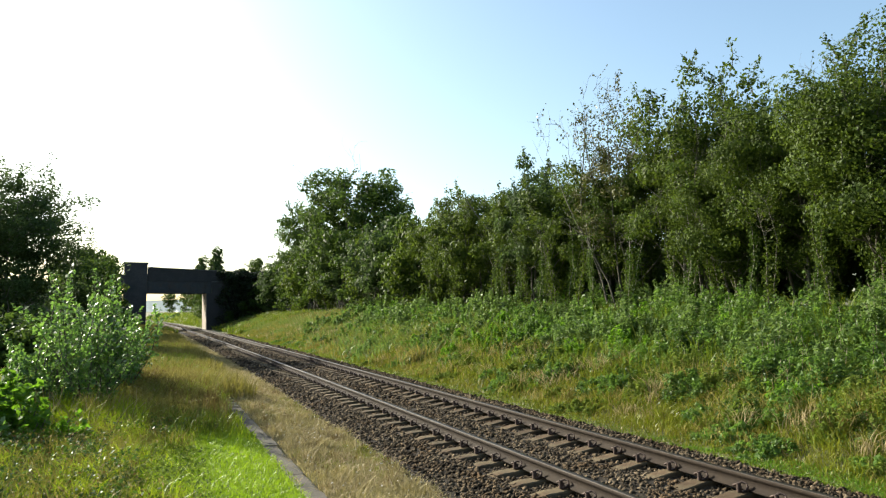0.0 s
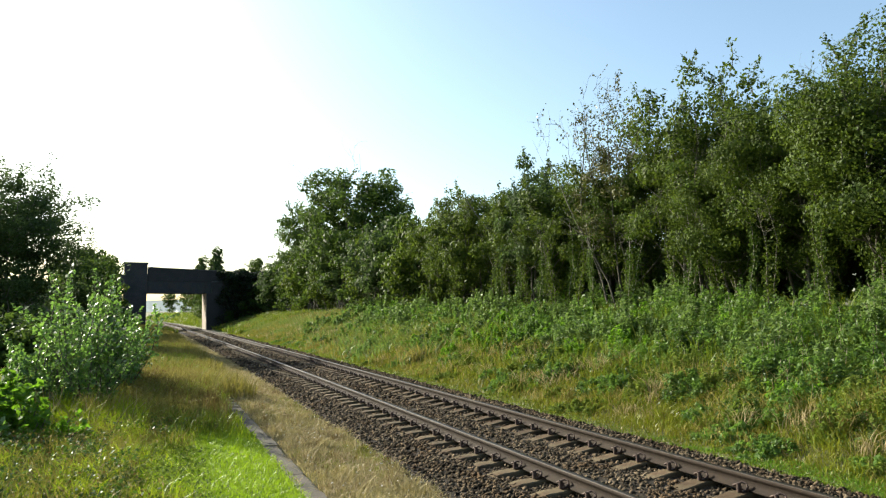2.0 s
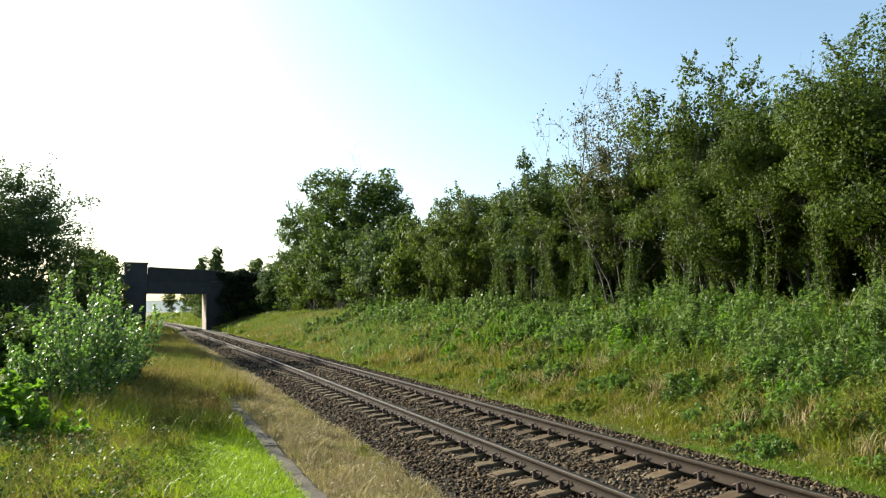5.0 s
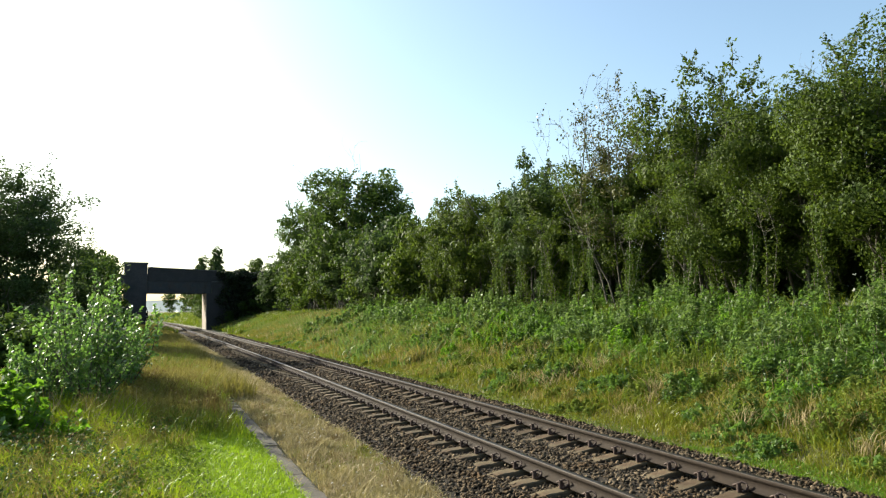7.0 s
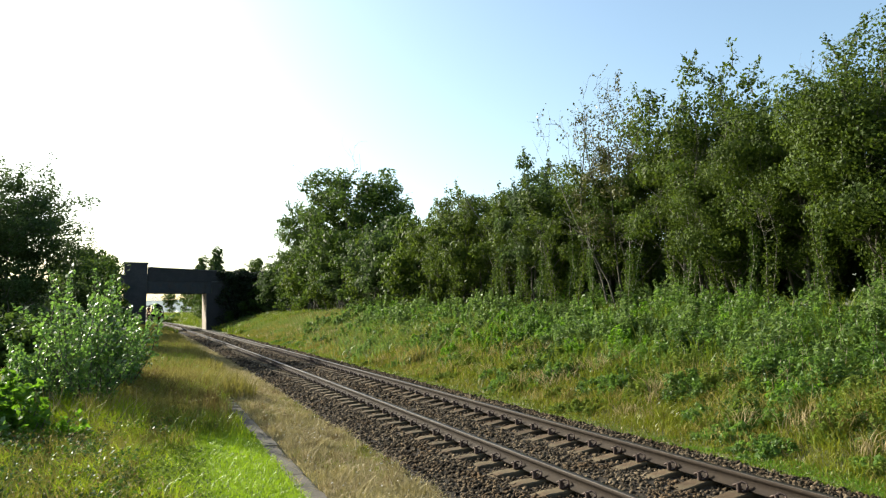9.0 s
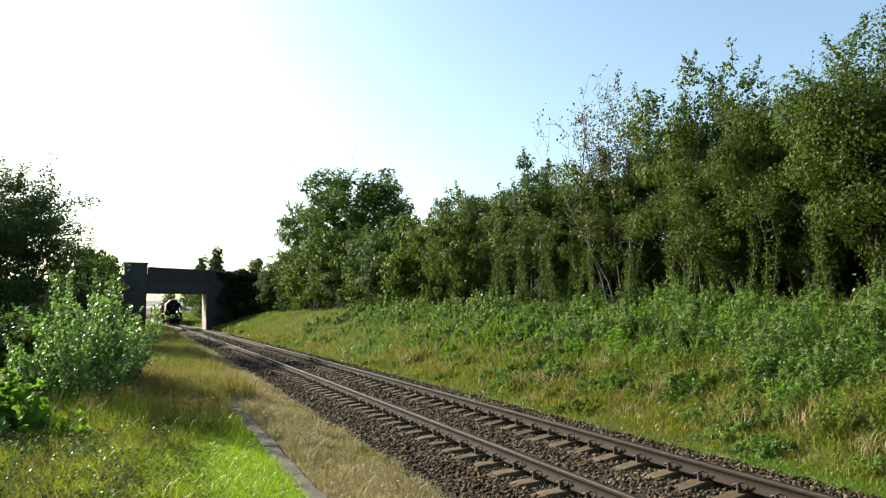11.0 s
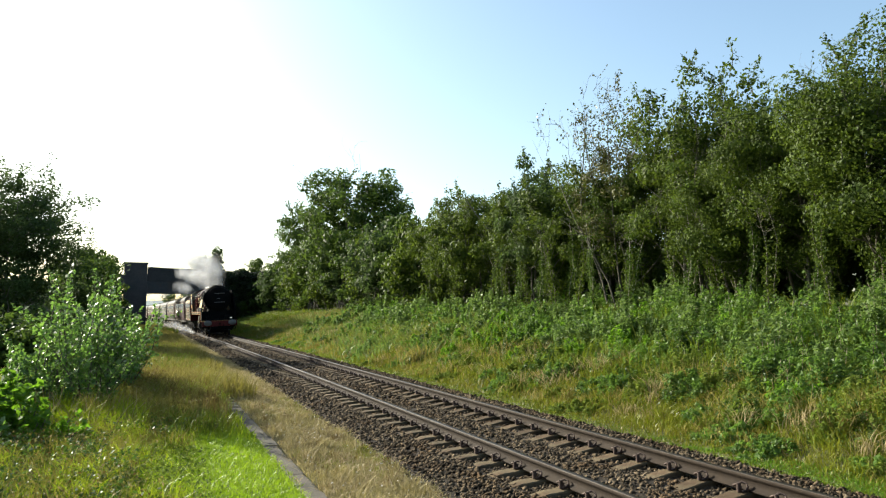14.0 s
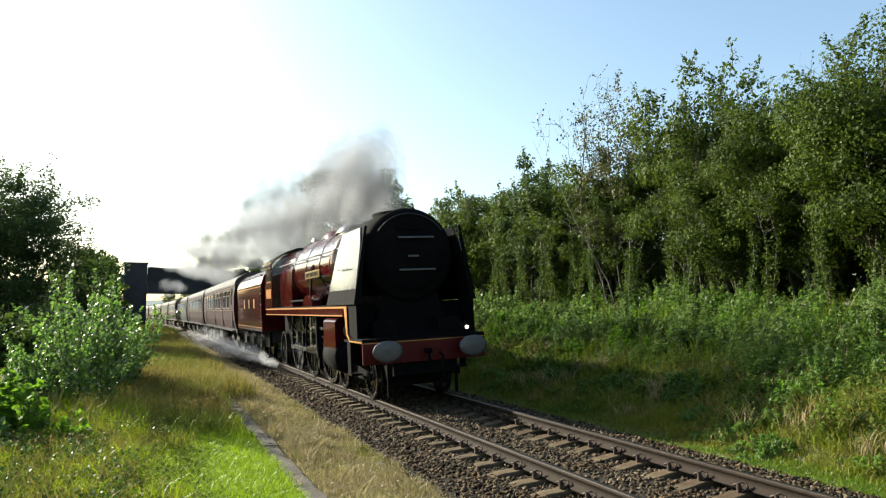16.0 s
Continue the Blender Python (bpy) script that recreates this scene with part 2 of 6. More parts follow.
def add_lathe(bm, prof, n=28, axis="y", at=(0, 0, 0), caps=True):
    """Turn a profile of (along, radius) round an axis."""
    rings = []
    for a, r in prof:
        ring = []
        for i in range(n):
            t = 2 * math.pi * i / n
            c, s = r * math.cos(t), r * math.sin(t)
            co = {"y": (c, a, s), "z": (c, s, a), "x": (a, c, s)}[axis]
            ring.append(bm.verts.new((co[0] + at[0], co[1] + at[1], co[2] + at[2])))
        rings.append(ring)
    for a, b in zip(rings, rings[1:]):
        for i in range(n):
            bm.faces.new((a[i], a[(i + 1) % n], b[(i + 1) % n], b[i]))
    if caps:
        bm.faces.new(rings[0])
        bm.faces.new(rings[-1])
    bmesh.ops.recalc_face_normals(bm, faces=bm.faces)
    return bm


def lathe(prof, n=28, axis="y", at=(0, 0, 0)):
    return add_lathe(bmesh.new(), prof, n, axis, at)


def add_prism(bm, prof, y0, y1, axis="y"):
    """Extrude a closed outline of (x, z) from y0 to y1 (axis y), or of (y, z) along x."""
    def co(a, b, t):
        return (a, t, b) if axis == "y" else (t, a, b)
    r0 = [bm.verts.new(co(a, b, y0)) for a, b in prof]
    r1 = [bm.verts.new(co(a, b, y1)) for a, b in prof]
    n = len(prof)
    for i in range(n):
        bm.faces.new((r0[i], r0[(i + 1) % n], r1[(i + 1) % n], r1[i]))
    bm.faces.new(r0)
    bm.faces.new(r1)
    bmesh.ops.recalc_face_normals(bm, faces=bm.faces)
    return bm


def prism(prof, y0, y1, axis="y"):
    return add_prism(bmesh.new(), prof, y0, y1, axis)


def tube_np(pts, radii, n=6):
    """Vertices and quads of a tapered tube along pts."""
    pts = np.asarray(pts, float)
    k = len(pts)
    d = np.gradient(pts, axis=0)
    d /= np.linalg.norm(d, axis=1)[:, None] + 1e-9
    ref = np.where(abs(d[:, 2:3]) > 0.9, [[1.0, 0, 0]], [[0, 0, 1.0]])
    a = np.cross(d, ref)
    a /= np.linalg.norm(a, axis=1)[:, None] + 1e-9
    b = np.cross(d, a)
    t = np.linspace(0, 2 * np.pi, n, endpoint=False)
    v = pts[:, None, :] + np.asarray(radii, float)[:, None, None] * (a[:, None, :] * np.cos(t)[None, :, None] + b[:, None, :] * np.sin(t)[None, :, None])
    i, j = np.meshgrid(np.arange(k - 1), np.arange(n), indexing="ij")
    f = np.stack([i * n + j, i * n + (j + 1) % n, (i + 1) * n + (j + 1) % n, (i + 1) * n + j], -1).reshape(-1, 4)
    return v.reshape(-1, 3), f


class Heap:
    """Collects vertices and faces of one mesh."""

    def __init__(self):
        self.v, self.f, self.n = [], [], 0

    def add(self, v, f):
        self.v.append(v)
        self.f.append(np.asarray(f) + self.n)
        self.n += len(v)

    def mesh(self, name, material, smooth=False):
        return mesh_np(name, np.concatenate(self.v), np.concatenate(self.f), material, smooth)


def rod(pts, r, n=8):
    v, f = tube_np(pts, [r] * len(pts), n)
    return v, f


# ---------------- the line of the track ----------------
STEP = 1.0
S_AX = np.arange(-120.0, 1601.0, STEP)
K0, K1 = 0.000142983, 2.8054811e-06
kap = np.where(S_AX < 0, 0.0, np.where(S_AX < 560, K0 + K1 * np.clip(S_AX, 0, 220), 0.0))
TH = np.cumsum(kap) * STEP
TH -= np.interp(0, S_AX, TH)
CX = np.cumsum(-np.sin(TH)) * STEP
CX -= np.interp(0, S_AX, CX)
CY = np.cumsum(np.cos(TH)) * STEP
CY -= np.interp(0, S_AX, CY)
CANT = 0.05217
GRADE = -0.00234


def centre(s):
    return np.interp(s, S_AX, CX), np.interp(s, S_AX, CY), np.interp(s, S_AX, TH), GRADE * np.clip(s, 0, 420)


def on_line(s, d, z):
    """World places at s along the line, d to its right, z over the level of the rails (no cant)."""
    x, y, th, g = centre(np.asarray(s, float))
    return np.stack(np.broadcast_arrays(x + d * np.cos(th), y + d * np.sin(th), z + g), -1)


def rail_pose(s):
    x, y, th, g = centre(s)
    return Matrix.Translation((float(x), float(y), float(g))) @ Matrix.Rotation(float(th), 4, "Z") @ Matrix.Rotation(-CANT, 4, "Y")


def smooth01(a, b, x):
    t = np.clip((x - a) / (b - a), 0, 1)
    return t * t * (3 - 2 * t)


def wave(x, y):
    return (np.sin(x * 0.9 + 1.3 * np.sin(y * 0.37)) + np.sin(y * 0.73 + 1.7 * np.sin(x * 0.51 + 2.0)) + 0.6 * np.sin(x * 1.9 + y * 1.4)) / 2.6


BRIDGE_S = 95.0


def ground_z(s, d):
    """Height of the ground over rail level."""
    s, d = np.broadcast_arrays(np.asarray(s, float), np.asarray(d, float))
    z = np.interp(d, [-1200, -60, -14, -8, -5, -3.75, -3.4, -2.1, -1.95, -1.35, 1.35, 1.95, 2.3, 3.0, 4.2, 7.5, 10.0, 16, 60, 1200],
                  [2.0, 1.0, 0.5, 0.12, -0.03, -0.11, -0.13, -0.31, -0.36, -0.30, -0.165, -0.22, -0.28, -0.25, 0.05, 1.15, 1.65, 1.9, 3.0, 4.0])
    rough = np.interp(np.abs(d), [0, 2.2, 3.8, 8], [0, 0, 0.05, 0.12])
    rough = rough * np.where((d < 0) & (d > -5), 0.35, 1.0)
    z = z + rough * wave(s, d)
    road = smooth01(BRIDGE_S - 0.2, BRIDGE_S + 1.2, s) * (1 - smooth01(BRIDGE_S + 4.5, BRIDGE_S + 11, s))
    hold = smooth01(4.2, 8.5, d) + smooth01(8.2, 12.0, -d)
    z = z + 0.055 * np.exp(-((d + 0.15) / 0.42) ** 2) + 0.03 * np.exp(-((np.abs(d) - 1.25) / 0.2) ** 2)
    return z + road * hold * np.maximum(5.7 - z, 0)


def at_ground(s, d, lift=0.0):
    return on_line(s, d, ground_z(s, d) + lift)


# ---------------- ground ----------------
def build_ground():
    sv = np.concatenate([np.arange(-120, 0, 10.0), np.arange(0, 60, 0.5), np.arange(60, 130, 1.0), np.arange(130, 400, 5.0), np.arange(400, 1601, 60.0)])
    left = [-1200, -600, -300, -150, -80, -50, -35, -25, -20, -16, -14, -12, -11, -10, -9]
    dv = np.array(left + list(np.arange(-8.5, 12.01, 0.25)) + [12.5, 13, 14, 15, 16, 18, 21, 25, 35, 50, 80, 150, 300, 600, 1200])
    s, d = np.meshgrid(sv, dv, indexing="ij")
    v = on_line(s, d, ground_z(s, d)).reshape(-1, 3)
    n, m = s.shape
    i, j = np.meshgrid(np.arange(n - 1), np.arange(m - 1), indexing="ij")
    a = (i * m + j).ravel()
    f = np.stack([a, a + 1, a + m + 1, a + m], -1)
    me = mesh_np("ground", v, f, M_EARTH, True)
    me.materials.append(M_BALLAST)
    dc = (dv[:-1] + dv[1:]) / 2
    me.polygons.foreach_set("material_index", np.tile(((dc > -2.0) & (dc < 2.1)).astype(np.int32), n - 1))
    ob = new("ground", me)
    tagged(ob, "rough grassy ground with a railway cutting bank and a stony track bed", "ground", kind="structure")


build_ground()


# ---------------- the track ----------------
def build_track():
    track = empty("railway_track", Matrix(), "single railway track of rusty rails on concrete sleepers in stone ballast", "railway track", kind="structure")
    prof = np.array([(-0.036, 0.0), (0.036, 0.0), (0.036, -0.035), (0.010, -0.050), (0.010, -0.125), (0.070, -0.142), (0.070, -0.158), (-0.070, -0.158), (-0.070, -0.142), (-0.010, -0.125), (-0.010, -0.050), (-0.036, -0.035)])
    sv = np.concatenate([np.arange(-20, 60, 1.0), np.arange(60, 620, 5.0)])
    for side in (-0.7525, 0.7525):
        vs = []
        for s in sv:
            m = np.array(rail_pose(s))
            loc = np.stack([prof[:, 0] + side, np.zeros(len(prof)), prof[:, 1], np.ones(len(prof))], -1)
            vs.append((loc @ m.T)[:, :3])
        k = len(prof)
        v = np.concatenate(vs)
        i, j = np.meshgrid(np.arange(len(sv) - 1), np.arange(k), indexing="ij")
        f = np.stack([i * k + j, i * k + (j + 1) % k, (i + 1) * k + (j + 1) % k, (i + 1) * k + j], -1).reshape(-1, 4)
        me = mesh_np("rail", v, f, M_RAIL)
        me.materials.append(M_RAILTOP)
        me.polygons.foreach_set("material_index", (j.ravel() == 0).astype(np.int32))
        child("rail", me, track, "rusty steel rail with a polished top")
    # one sleeper, dished between the rails, and one spring clip
    bm = bmesh.new()
    top = [(-1.25, -0.20), (-1.10, -0.175), (-0.55, -0.172), (-0.30, -0.205), (0.30, -0.205), (0.55, -0.172), (1.10, -0.175), (1.25, -0.20), (1.25, -0.36), (-1.25, -0.36)]
    add_prism(bm, top, -0.10, 0.10)
    for v in bm.verts:
        if v.co.z < -0.3:
            v.co.y *= 1.25
    bmesh.ops.bevel(bm, geom=[e for e in bm.edges if all(v.co.z > -0.3 for v in e.verts)], offset=0.012, segments=1, affect="EDGES")
    sl = bpy.data.meshes.new("sleeper")
    bm.to_mesh(sl)
    bm.free()
    sl.materials.append(M_SLEEPER)
    h = Heap()
    loop = [(0.0, -0.075, 0.0), (0.035, -0.07, 0.02), (0.06, -0.03, 0.05), (0.03, 0.0, 0.065), (-0.01, 0.02, 0.05), (-0.03, 0.06, 0.03), (0.02, 0.085, 0.01), (0.06, 0.06, 0.0)]
    h.add(*rod(loop, 0.013, 6))
    h.add(*rod([(-0.02, 0.0, -0.03), (-0.02, 0.0, 0.06)], 0.024, 6))
    h.add(*rod([(-0.05, -0.06, -0.01), (0.05, -0.06, -0.01)], 0.016, 5))
    clip = h.mesh("clip", M_CLIP)
    far = Heap()
    sv_v = np.array([v.co[:] for v in sl.vertices])
    pitch_s, s0 = 0.54549, 7.022
    n0 = int((s0 + 16.0) / pitch_s)
    rng = np.random.default_rng(3)
    for i in range(-n0, 520):
        s = s0 + i * pitch_s + rng.normal(0, 0.012)
        m = rail_pose(s) @ Matrix.Rotation(rng.normal(0, 0.008), 4, "Z") @ Matrix.Translation((rng.normal(0, 0.012), 0, 0))
        if i < 95:
            ob = child("sleeper", sl, track, at=m)
            for c, flip in ((-0.87, 1), (-0.635, -1), (0.635, 1), (0.87, -1)):
                if i < 60:
                    child("clip", clip, ob, at=Matrix.Translation((c, 0, -0.135)) @ Matrix.Rotation(0 if flip > 0 else math.pi, 4, "Z"))
        else:
            q = [(-1.25, -0.115), (1.25, -0.115), (1.25, 0.115), (-1.25, 0.115)]
            w = [m @ Vector((a, b, -0.175)) for a, b in q] + [m @ Vector((a, b, -0.3)) for a, b in q]
            far.add(np.array([x[:] for x in w]), [(0, 1, 2, 3), (0, 4, 5, 1), (1, 5, 6, 2), (2, 6, 7, 3), (3, 7, 4, 0)])
    ob = child("distant_sleepers", far.mesh("distant_sleepers", M_SLEEPER), track)
    tagged(ob, kind="stuff")


build_track()


def build_ballast():
    """Loose angular stones, heaped over the bed."""
    rng = np.random.default_rng(11)
    base = np.array([(1, 0, 0), (-1, 0, 0), (0, 1, 0), (0, -1, 0), (0, 0, 1), (0, 0, -1)], float)
    faces = np.array([(0, 2, 4), (2, 1, 4), (1, 3, 4), (3, 0, 4), (2, 0, 5), (1, 2, 5), (3, 1, 5), (0, 3, 5)])
    vs, fs, n = [], [], 0
    for s0, s1, dens, size in ((-14, 3.5, 130, 0.045), (3.5, 9, 620, 0.026), (9, 15, 480, 0.028), (15, 24, 240, 0.035), (24, 40, 90, 0.046), (40, 70, 30, 0.07)):
        k = int((s1 - s0) * 4.2 * dens)
        s = rng.uniform(s0, s1, k)
        d = rng.uniform(-2.15, 2.2, k)
        edge = np.interp(np.abs(d + 0.02), [1.6, 2.2], [1.0, 0.25])
        keep = rng.random(k) < edge
        s, d = s[keep], d[keep]
        k = len(s)
        sz = size * rng.uniform(0.6, 1.5, k)
        c = at_ground(s, d, 0.0)
        c[:, 2] += sz * rng.uniform(-0.1, 0.7, k)
        inner = np.abs(d) < 1.3
        c[inner, 2] -= 0.012
        off = base[None] * rng.uniform(0.55, 1.3, (k, 6, 1)) + rng.normal(0, 0.28, (k, 6, 3))
        off[:, :, 2] *= 0.75
        a = rng.uniform(0, 6.28, k)
        ca, sa = np.cos(a)[:, None], np.sin(a)[:, None]
        o = np.stack([off[:, :, 0] * ca - off[:, :, 1] * sa, off[:, :, 0] * sa + off[:, :, 1] * ca, off[:, :, 2]], -1)
        v = c[:, None, :] + o * sz[:, None, None]
        vs.append(v.reshape(-1, 3))
        fs.append((faces[None] + (np.arange(k) * 6)[:, None, None] + n).reshape(-1, 3))
        n += k * 6
    ob = new("ballast", mesh_np("ballast", np.concatenate(vs), np.concatenate(fs), M_STONE))
    tagged(ob, "loose grey-brown angular ballast stones along the track", "ballast", kind="stuff")


build_ballast()


def build_kerb():
    kerb = empty("kerb", Matrix(), "narrow weathered concrete edging of slabs half overgrown by grass", "kerb", kind="structure")
    bm = box(-0.098, 0.098, -0.445, 0.445, -0.12, 0.0, 0.012)
    me = bpy.data.meshes.new("slab")
    bm.to_mesh(me)
    bm.free()
    me.materials.append(M_KERB)
    rng = random.Random(5)
    for i in range(22):
        s = 5.2 + 0.905 * i
        x, y, z = at_ground(s, -3.575 + rng.uniform(-0.015, 0.015))
        child("slab", me, kerb, at=pose(x, y, float(z) + 0.035 + rng.uniform(-0.008, 0.008), rng.uniform(-0.6, 0.6), rng.uniform(-1, 1), rng.uniform(-1.2, 1.2)))


build_kerb()
# ---------------- the road bridge ----------------
def build_bridge():
    x, y, th, g = centre(BRIDGE_S)
    bridge = empty("road_bridge", Matrix.Translation((float(x), float(y), float(g))) @ Matrix.Rotation(float(th), 4, "Z"), "dark sooty brick and iron road bridge over the railway", "bridge", kind="structure")
    # lateral places are measured from the middle of the track at the near face
    L, Rr, W = -5.25, 2.0, 5.0
    part("deck", box(L - 0.5, Rr + 0.5, 0.13, W - 0.1, 4.5, 5.1), M_IRON, bridge, "dark riveted iron deck")
    for yy in (0.0, W):
        part("girder", prism([(yy - 0.08, 4.42), (yy + 0.12, 4.42), (yy + 0.12, 5.75), (yy - 0.08, 5.75)], L - 0.3, Rr + 0.6, "x"), M_IRON, bridge, "dark iron edge girder")
        part("flange", box(L - 0.3, Rr + 0.6, yy - 0.15, yy + 0.17, 4.34, 4.418, 0.01), M_IRON, bridge)
    for i in range(9):
        u = L + 0.3 + i * 0.85
        part("stiffener", box(u - 0.05, u + 0.05, -0.16, -0.085, 4.45, 5.7, 0.01), M_IRON, bridge)

    def wall_top(xx):
        return 7.42 - 0.032 * (xx - L)

    bm = bmesh.new()
    add_prism(bm, [(L + 0.3, 5.755), (Rr + 8.2, 5.755), (Rr + 8.2, wall_top(Rr + 8.2)), (L + 0.3, wall_top(L + 0.3))], -0.15, 0.2)
    part("parapet", bm, M_BRICK, bridge, "sooty brick parapet")
    part("parapet", prism([(W - 0.1, 5.755), (W + 0.25, 5.755), (W + 0.25, 6.8), (W - 0.1, 6.8)], L - 5, Rr + 7.5, "x"), M_BRICK, bridge, "sooty brick parapet")
    cop = bpy.data.meshes.new("coping")
    bm = box(-0.448, 0.448, -0.22, 0.26, 0.0, 0.13, 0.008)
    bm.to_mesh(cop)
    bm.free()
    cop.materials.append(M_COPING)
    for i in range(16):
        u = L + 0.78 + i * 0.9
        child("coping_stone", cop, bridge, at=pose(u, 0.0, wall_top(u) + 0.004, 0, 1.83, 0))
    part("pilaster", box(L - 2.35, L + 0.28, -0.4, 0.55, -0.6, 7.85, 0.02), M_BRICK, bridge, "square brick end pilaster")
    part("pilaster_cap", box(L - 2.45, L + 0.38, -0.5, 0.65, 7.854, 8.06, 0.03), M_COPING, bridge)
    part("abutment", prism([(Rr, 4.338), (Rr + 0.10, -0.7), (Rr + 2.4, -0.7), (Rr + 2.4, 4.338)], -0.1, W + 0.3), M_PIER, bridge, "weathered brick abutment with sunlight painted into its pale colour")
    part("abutment", prism([(L, 4.338), (L - 0.1, -0.7), (L - 2.2, -0.7), (L - 2.2, 4.338)], 0.6, W + 0.3), M_BRICK, bridge, "sooty brick abutment")
    part("abutment_face", prism([(Rr + 0.05, 4.33), (Rr + 0.15, -0.7), (Rr + 8.2, -0.7), (Rr + 8.2, 5.753), (Rr + 0.62, 5.753), (Rr + 0.62, 4.33)], -0.5, -0.105), M_BRICK, bridge, "sooty brick abutment face and wing wall")
    part("string_course", box(Rr + 0.62, Rr + 8.2, -0.56, -0.16, 5.757, 5.87, 0.01), M_COPING, bridge)
    part("road", box(L - 5, Rr + 12, 0.3, W - 0.2, 5.105, 5.6), M_COPING, bridge)


build_bridge()


# ---------------- foliage makers ----------------
def leaves_np(rng, centres, size, up=0.35, long=1.7, out=None):
    """One folded, pointed blade per centre, facing at random with a bias to the sky and outwards."""
    k = len(centres)
    nrm = rng.normal(0, 1, (k, 3))
    if out is None:
        nrm[:, 2] = np.abs(nrm[:, 2]) + up
    else:
        nrm = nrm * 0.62 + out + [0, 0, up * 0.6]
    nrm /= np.linalg.norm(nrm, axis=1)[:, None]
    t = rng.normal(0, 1, (k, 3))
    t -= (t * nrm).sum(1)[:, None] * nrm
    t /= np.linalg.norm(t, axis=1)[:, None] + 1e-9
    b = np.cross(nrm, t)
    sz = size * rng.uniform(0.6, 1.35, k)[:, None]
    v = np.stack([centres - t * sz * long * 0.5, centres + b * sz * 0.5 + nrm * sz * 0.12, centres + t * sz * long * 0.5, centres - b * sz * 0.5 + nrm * sz * 0.12], 1)
    f = np.arange(k * 4).reshape(k, 4)
    return v.reshape(-1, 3), f


def limb(rng, start, direction, length, r0, steps=6, wander=0.22, lift=0.06):
    pts, d = [np.array(start, float)], np.array(direction, float)
    d /= np.linalg.norm(d)
    for _ in range(steps):
        d = d + rng.normal(0, wander, 3) + np.array([0, 0, lift])
        d /= np.linalg.norm(d)
        pts.append(pts[-1] + d * length / steps)
    return np.array(pts), np.linspace(r0, r0 * 0.3, steps + 1)


def tree_meshes(seed, height, width, leaf, count, low=0.25, stems=1, bare=0.0, clumps=70, lean=0.12, bark=None, leaves=None, spire=0.0, stem_r=0.06, tuft=0.16, full=0.45, ivy=0, sprays=0):
    """Trunk, limbs and a crown of leaf clumps. low: where the crown begins; bare: share of naked twigs at the top."""
    rng = np.random.default_rng(seed)
    wood, tips, stem_pts = Heap(), [], []
    for k in range(stems):
        a = rng.uniform(0, 6.28)
        base = np.array([math.cos(a), math.sin(a), 0]) * (0.0 if stems == 1 else rng.uniform(0.1, 0.35) * width * 0.4)
        h = height * rng.uniform(0.72, 0.92)
        tr, rr = limb(rng, base + [0, 0, -0.3], (rng.normal(0, lean), rng.normal(0, lean), 1), h, stem_r * height / 6 * rng.uniform(0.7, 1.2), 9, 0.09, 0.05)
        wood.add(*tube_np(tr, rr, 6))
        stem_pts += [q for q in tr if q[2] < height * 0.5]
        nl = max(5, int(14 / stems ** 0.5))
        for i in range(nl):
            u = rng.uniform(low, 0.97)
            j = u * (len(tr) - 1)
            j0 = min(int(j), len(tr) - 2)
            st = tr[j0] + (tr[j0 + 1] - tr[j0]) * (j - j0)
            a = rng.uniform(0, 6.28)
            reach = width * 0.5 * (1 - spire) * math.sqrt(max(0.05, 1 - ((u - low - 0.32) / (1.05 - low)) ** 2)) * rng.uniform(0.5, 1.05)
            ln = reach + 0.25
            lp, lr = limb(rng, st, (math.cos(a), math.sin(a), rng.uniform(0.3, 1.1) + spire * 2), ln, rr[j0] * 0.5, 5, 0.25, 0.08)
            wood.add(*tube_np(lp, lr, 4))
            tips += [lp[-1], lp[3], (lp[4] + lp[2]) / 2 + rng.normal(0, 0.12, 3)]
            for _ in range(2):
                q, qr = limb(rng, lp[rng.integers(2, 5)], rng.normal(0, 1, 3) + [0, 0, 0.5], ln * 0.5, lr[3] * 0.6, 4, 0.3, 0.06)
                wood.add(*tube_np(q, qr, 3))
                tips += [q[-1], q[2]]
        tips.append(tr[-1])
    tips = np.array(tips)
    top = tips[:, 2].max()
    twig_leaves = []
    if bare:
        for _ in range(int(60 * bare)):
            st = tips[rng.integers(len(tips))]
            if st[2] > top * 0.62:
                q, qr = limb(rng, st, rng.normal(0, 0.6, 3) + [0, 0, 1.0], height * rng.uniform(0.07, 0.16), 0.011, 6, 0.2, 0.1)
                wood.add(*tube_np(q, qr, 4))
                for _ in range(4):
                    w, wr = limb(rng, q[rng.integers(1, 6)], rng.normal(0, 0.8, 3) + [0, 0, 0.7], height * 0.06, 0.006, 4, 0.25, 0.1)
                    wood.add(*tube_np(w, wr, 3))
                    if rng.random() < 0.6:
                        twig_leaves += [w[j] + rng.normal(0, 0.03, 3) for j in range(1, 5)]
    pick = tips[rng.integers(len(tips), size=clumps)] + rng.normal(0, 0.10 * width * 0.5, (clumps, 3))
    # part of the clumps fill out the rounded, uneven envelope of the crown
    fill = rng.random(clumps) < full
    dirs = rng.normal(0, 1, (clumps, 3))
    dirs /= np.linalg.norm(dirs, axis=1)[:, None]
    dirs *= (rng.random(clumps) ** 0.4 * (0.82 + 0.2 * np.sin(dirs[:, 0] * 4 + seed) * np.cos(dirs[:, 1] * 5)))[:, None]
    env = np.stack([dirs[:, 0] * width * 0.5, dirs[:, 1] * width * 0.5, height * (0.5 + low * 0.45) + dirs[:, 2] * height * (0.5 - low * 0.42)], -1)
    pick = np.where(fill[:, None], env, pick)
    mid = np.array([0, 0, height * (0.5 + low * 0.45)])
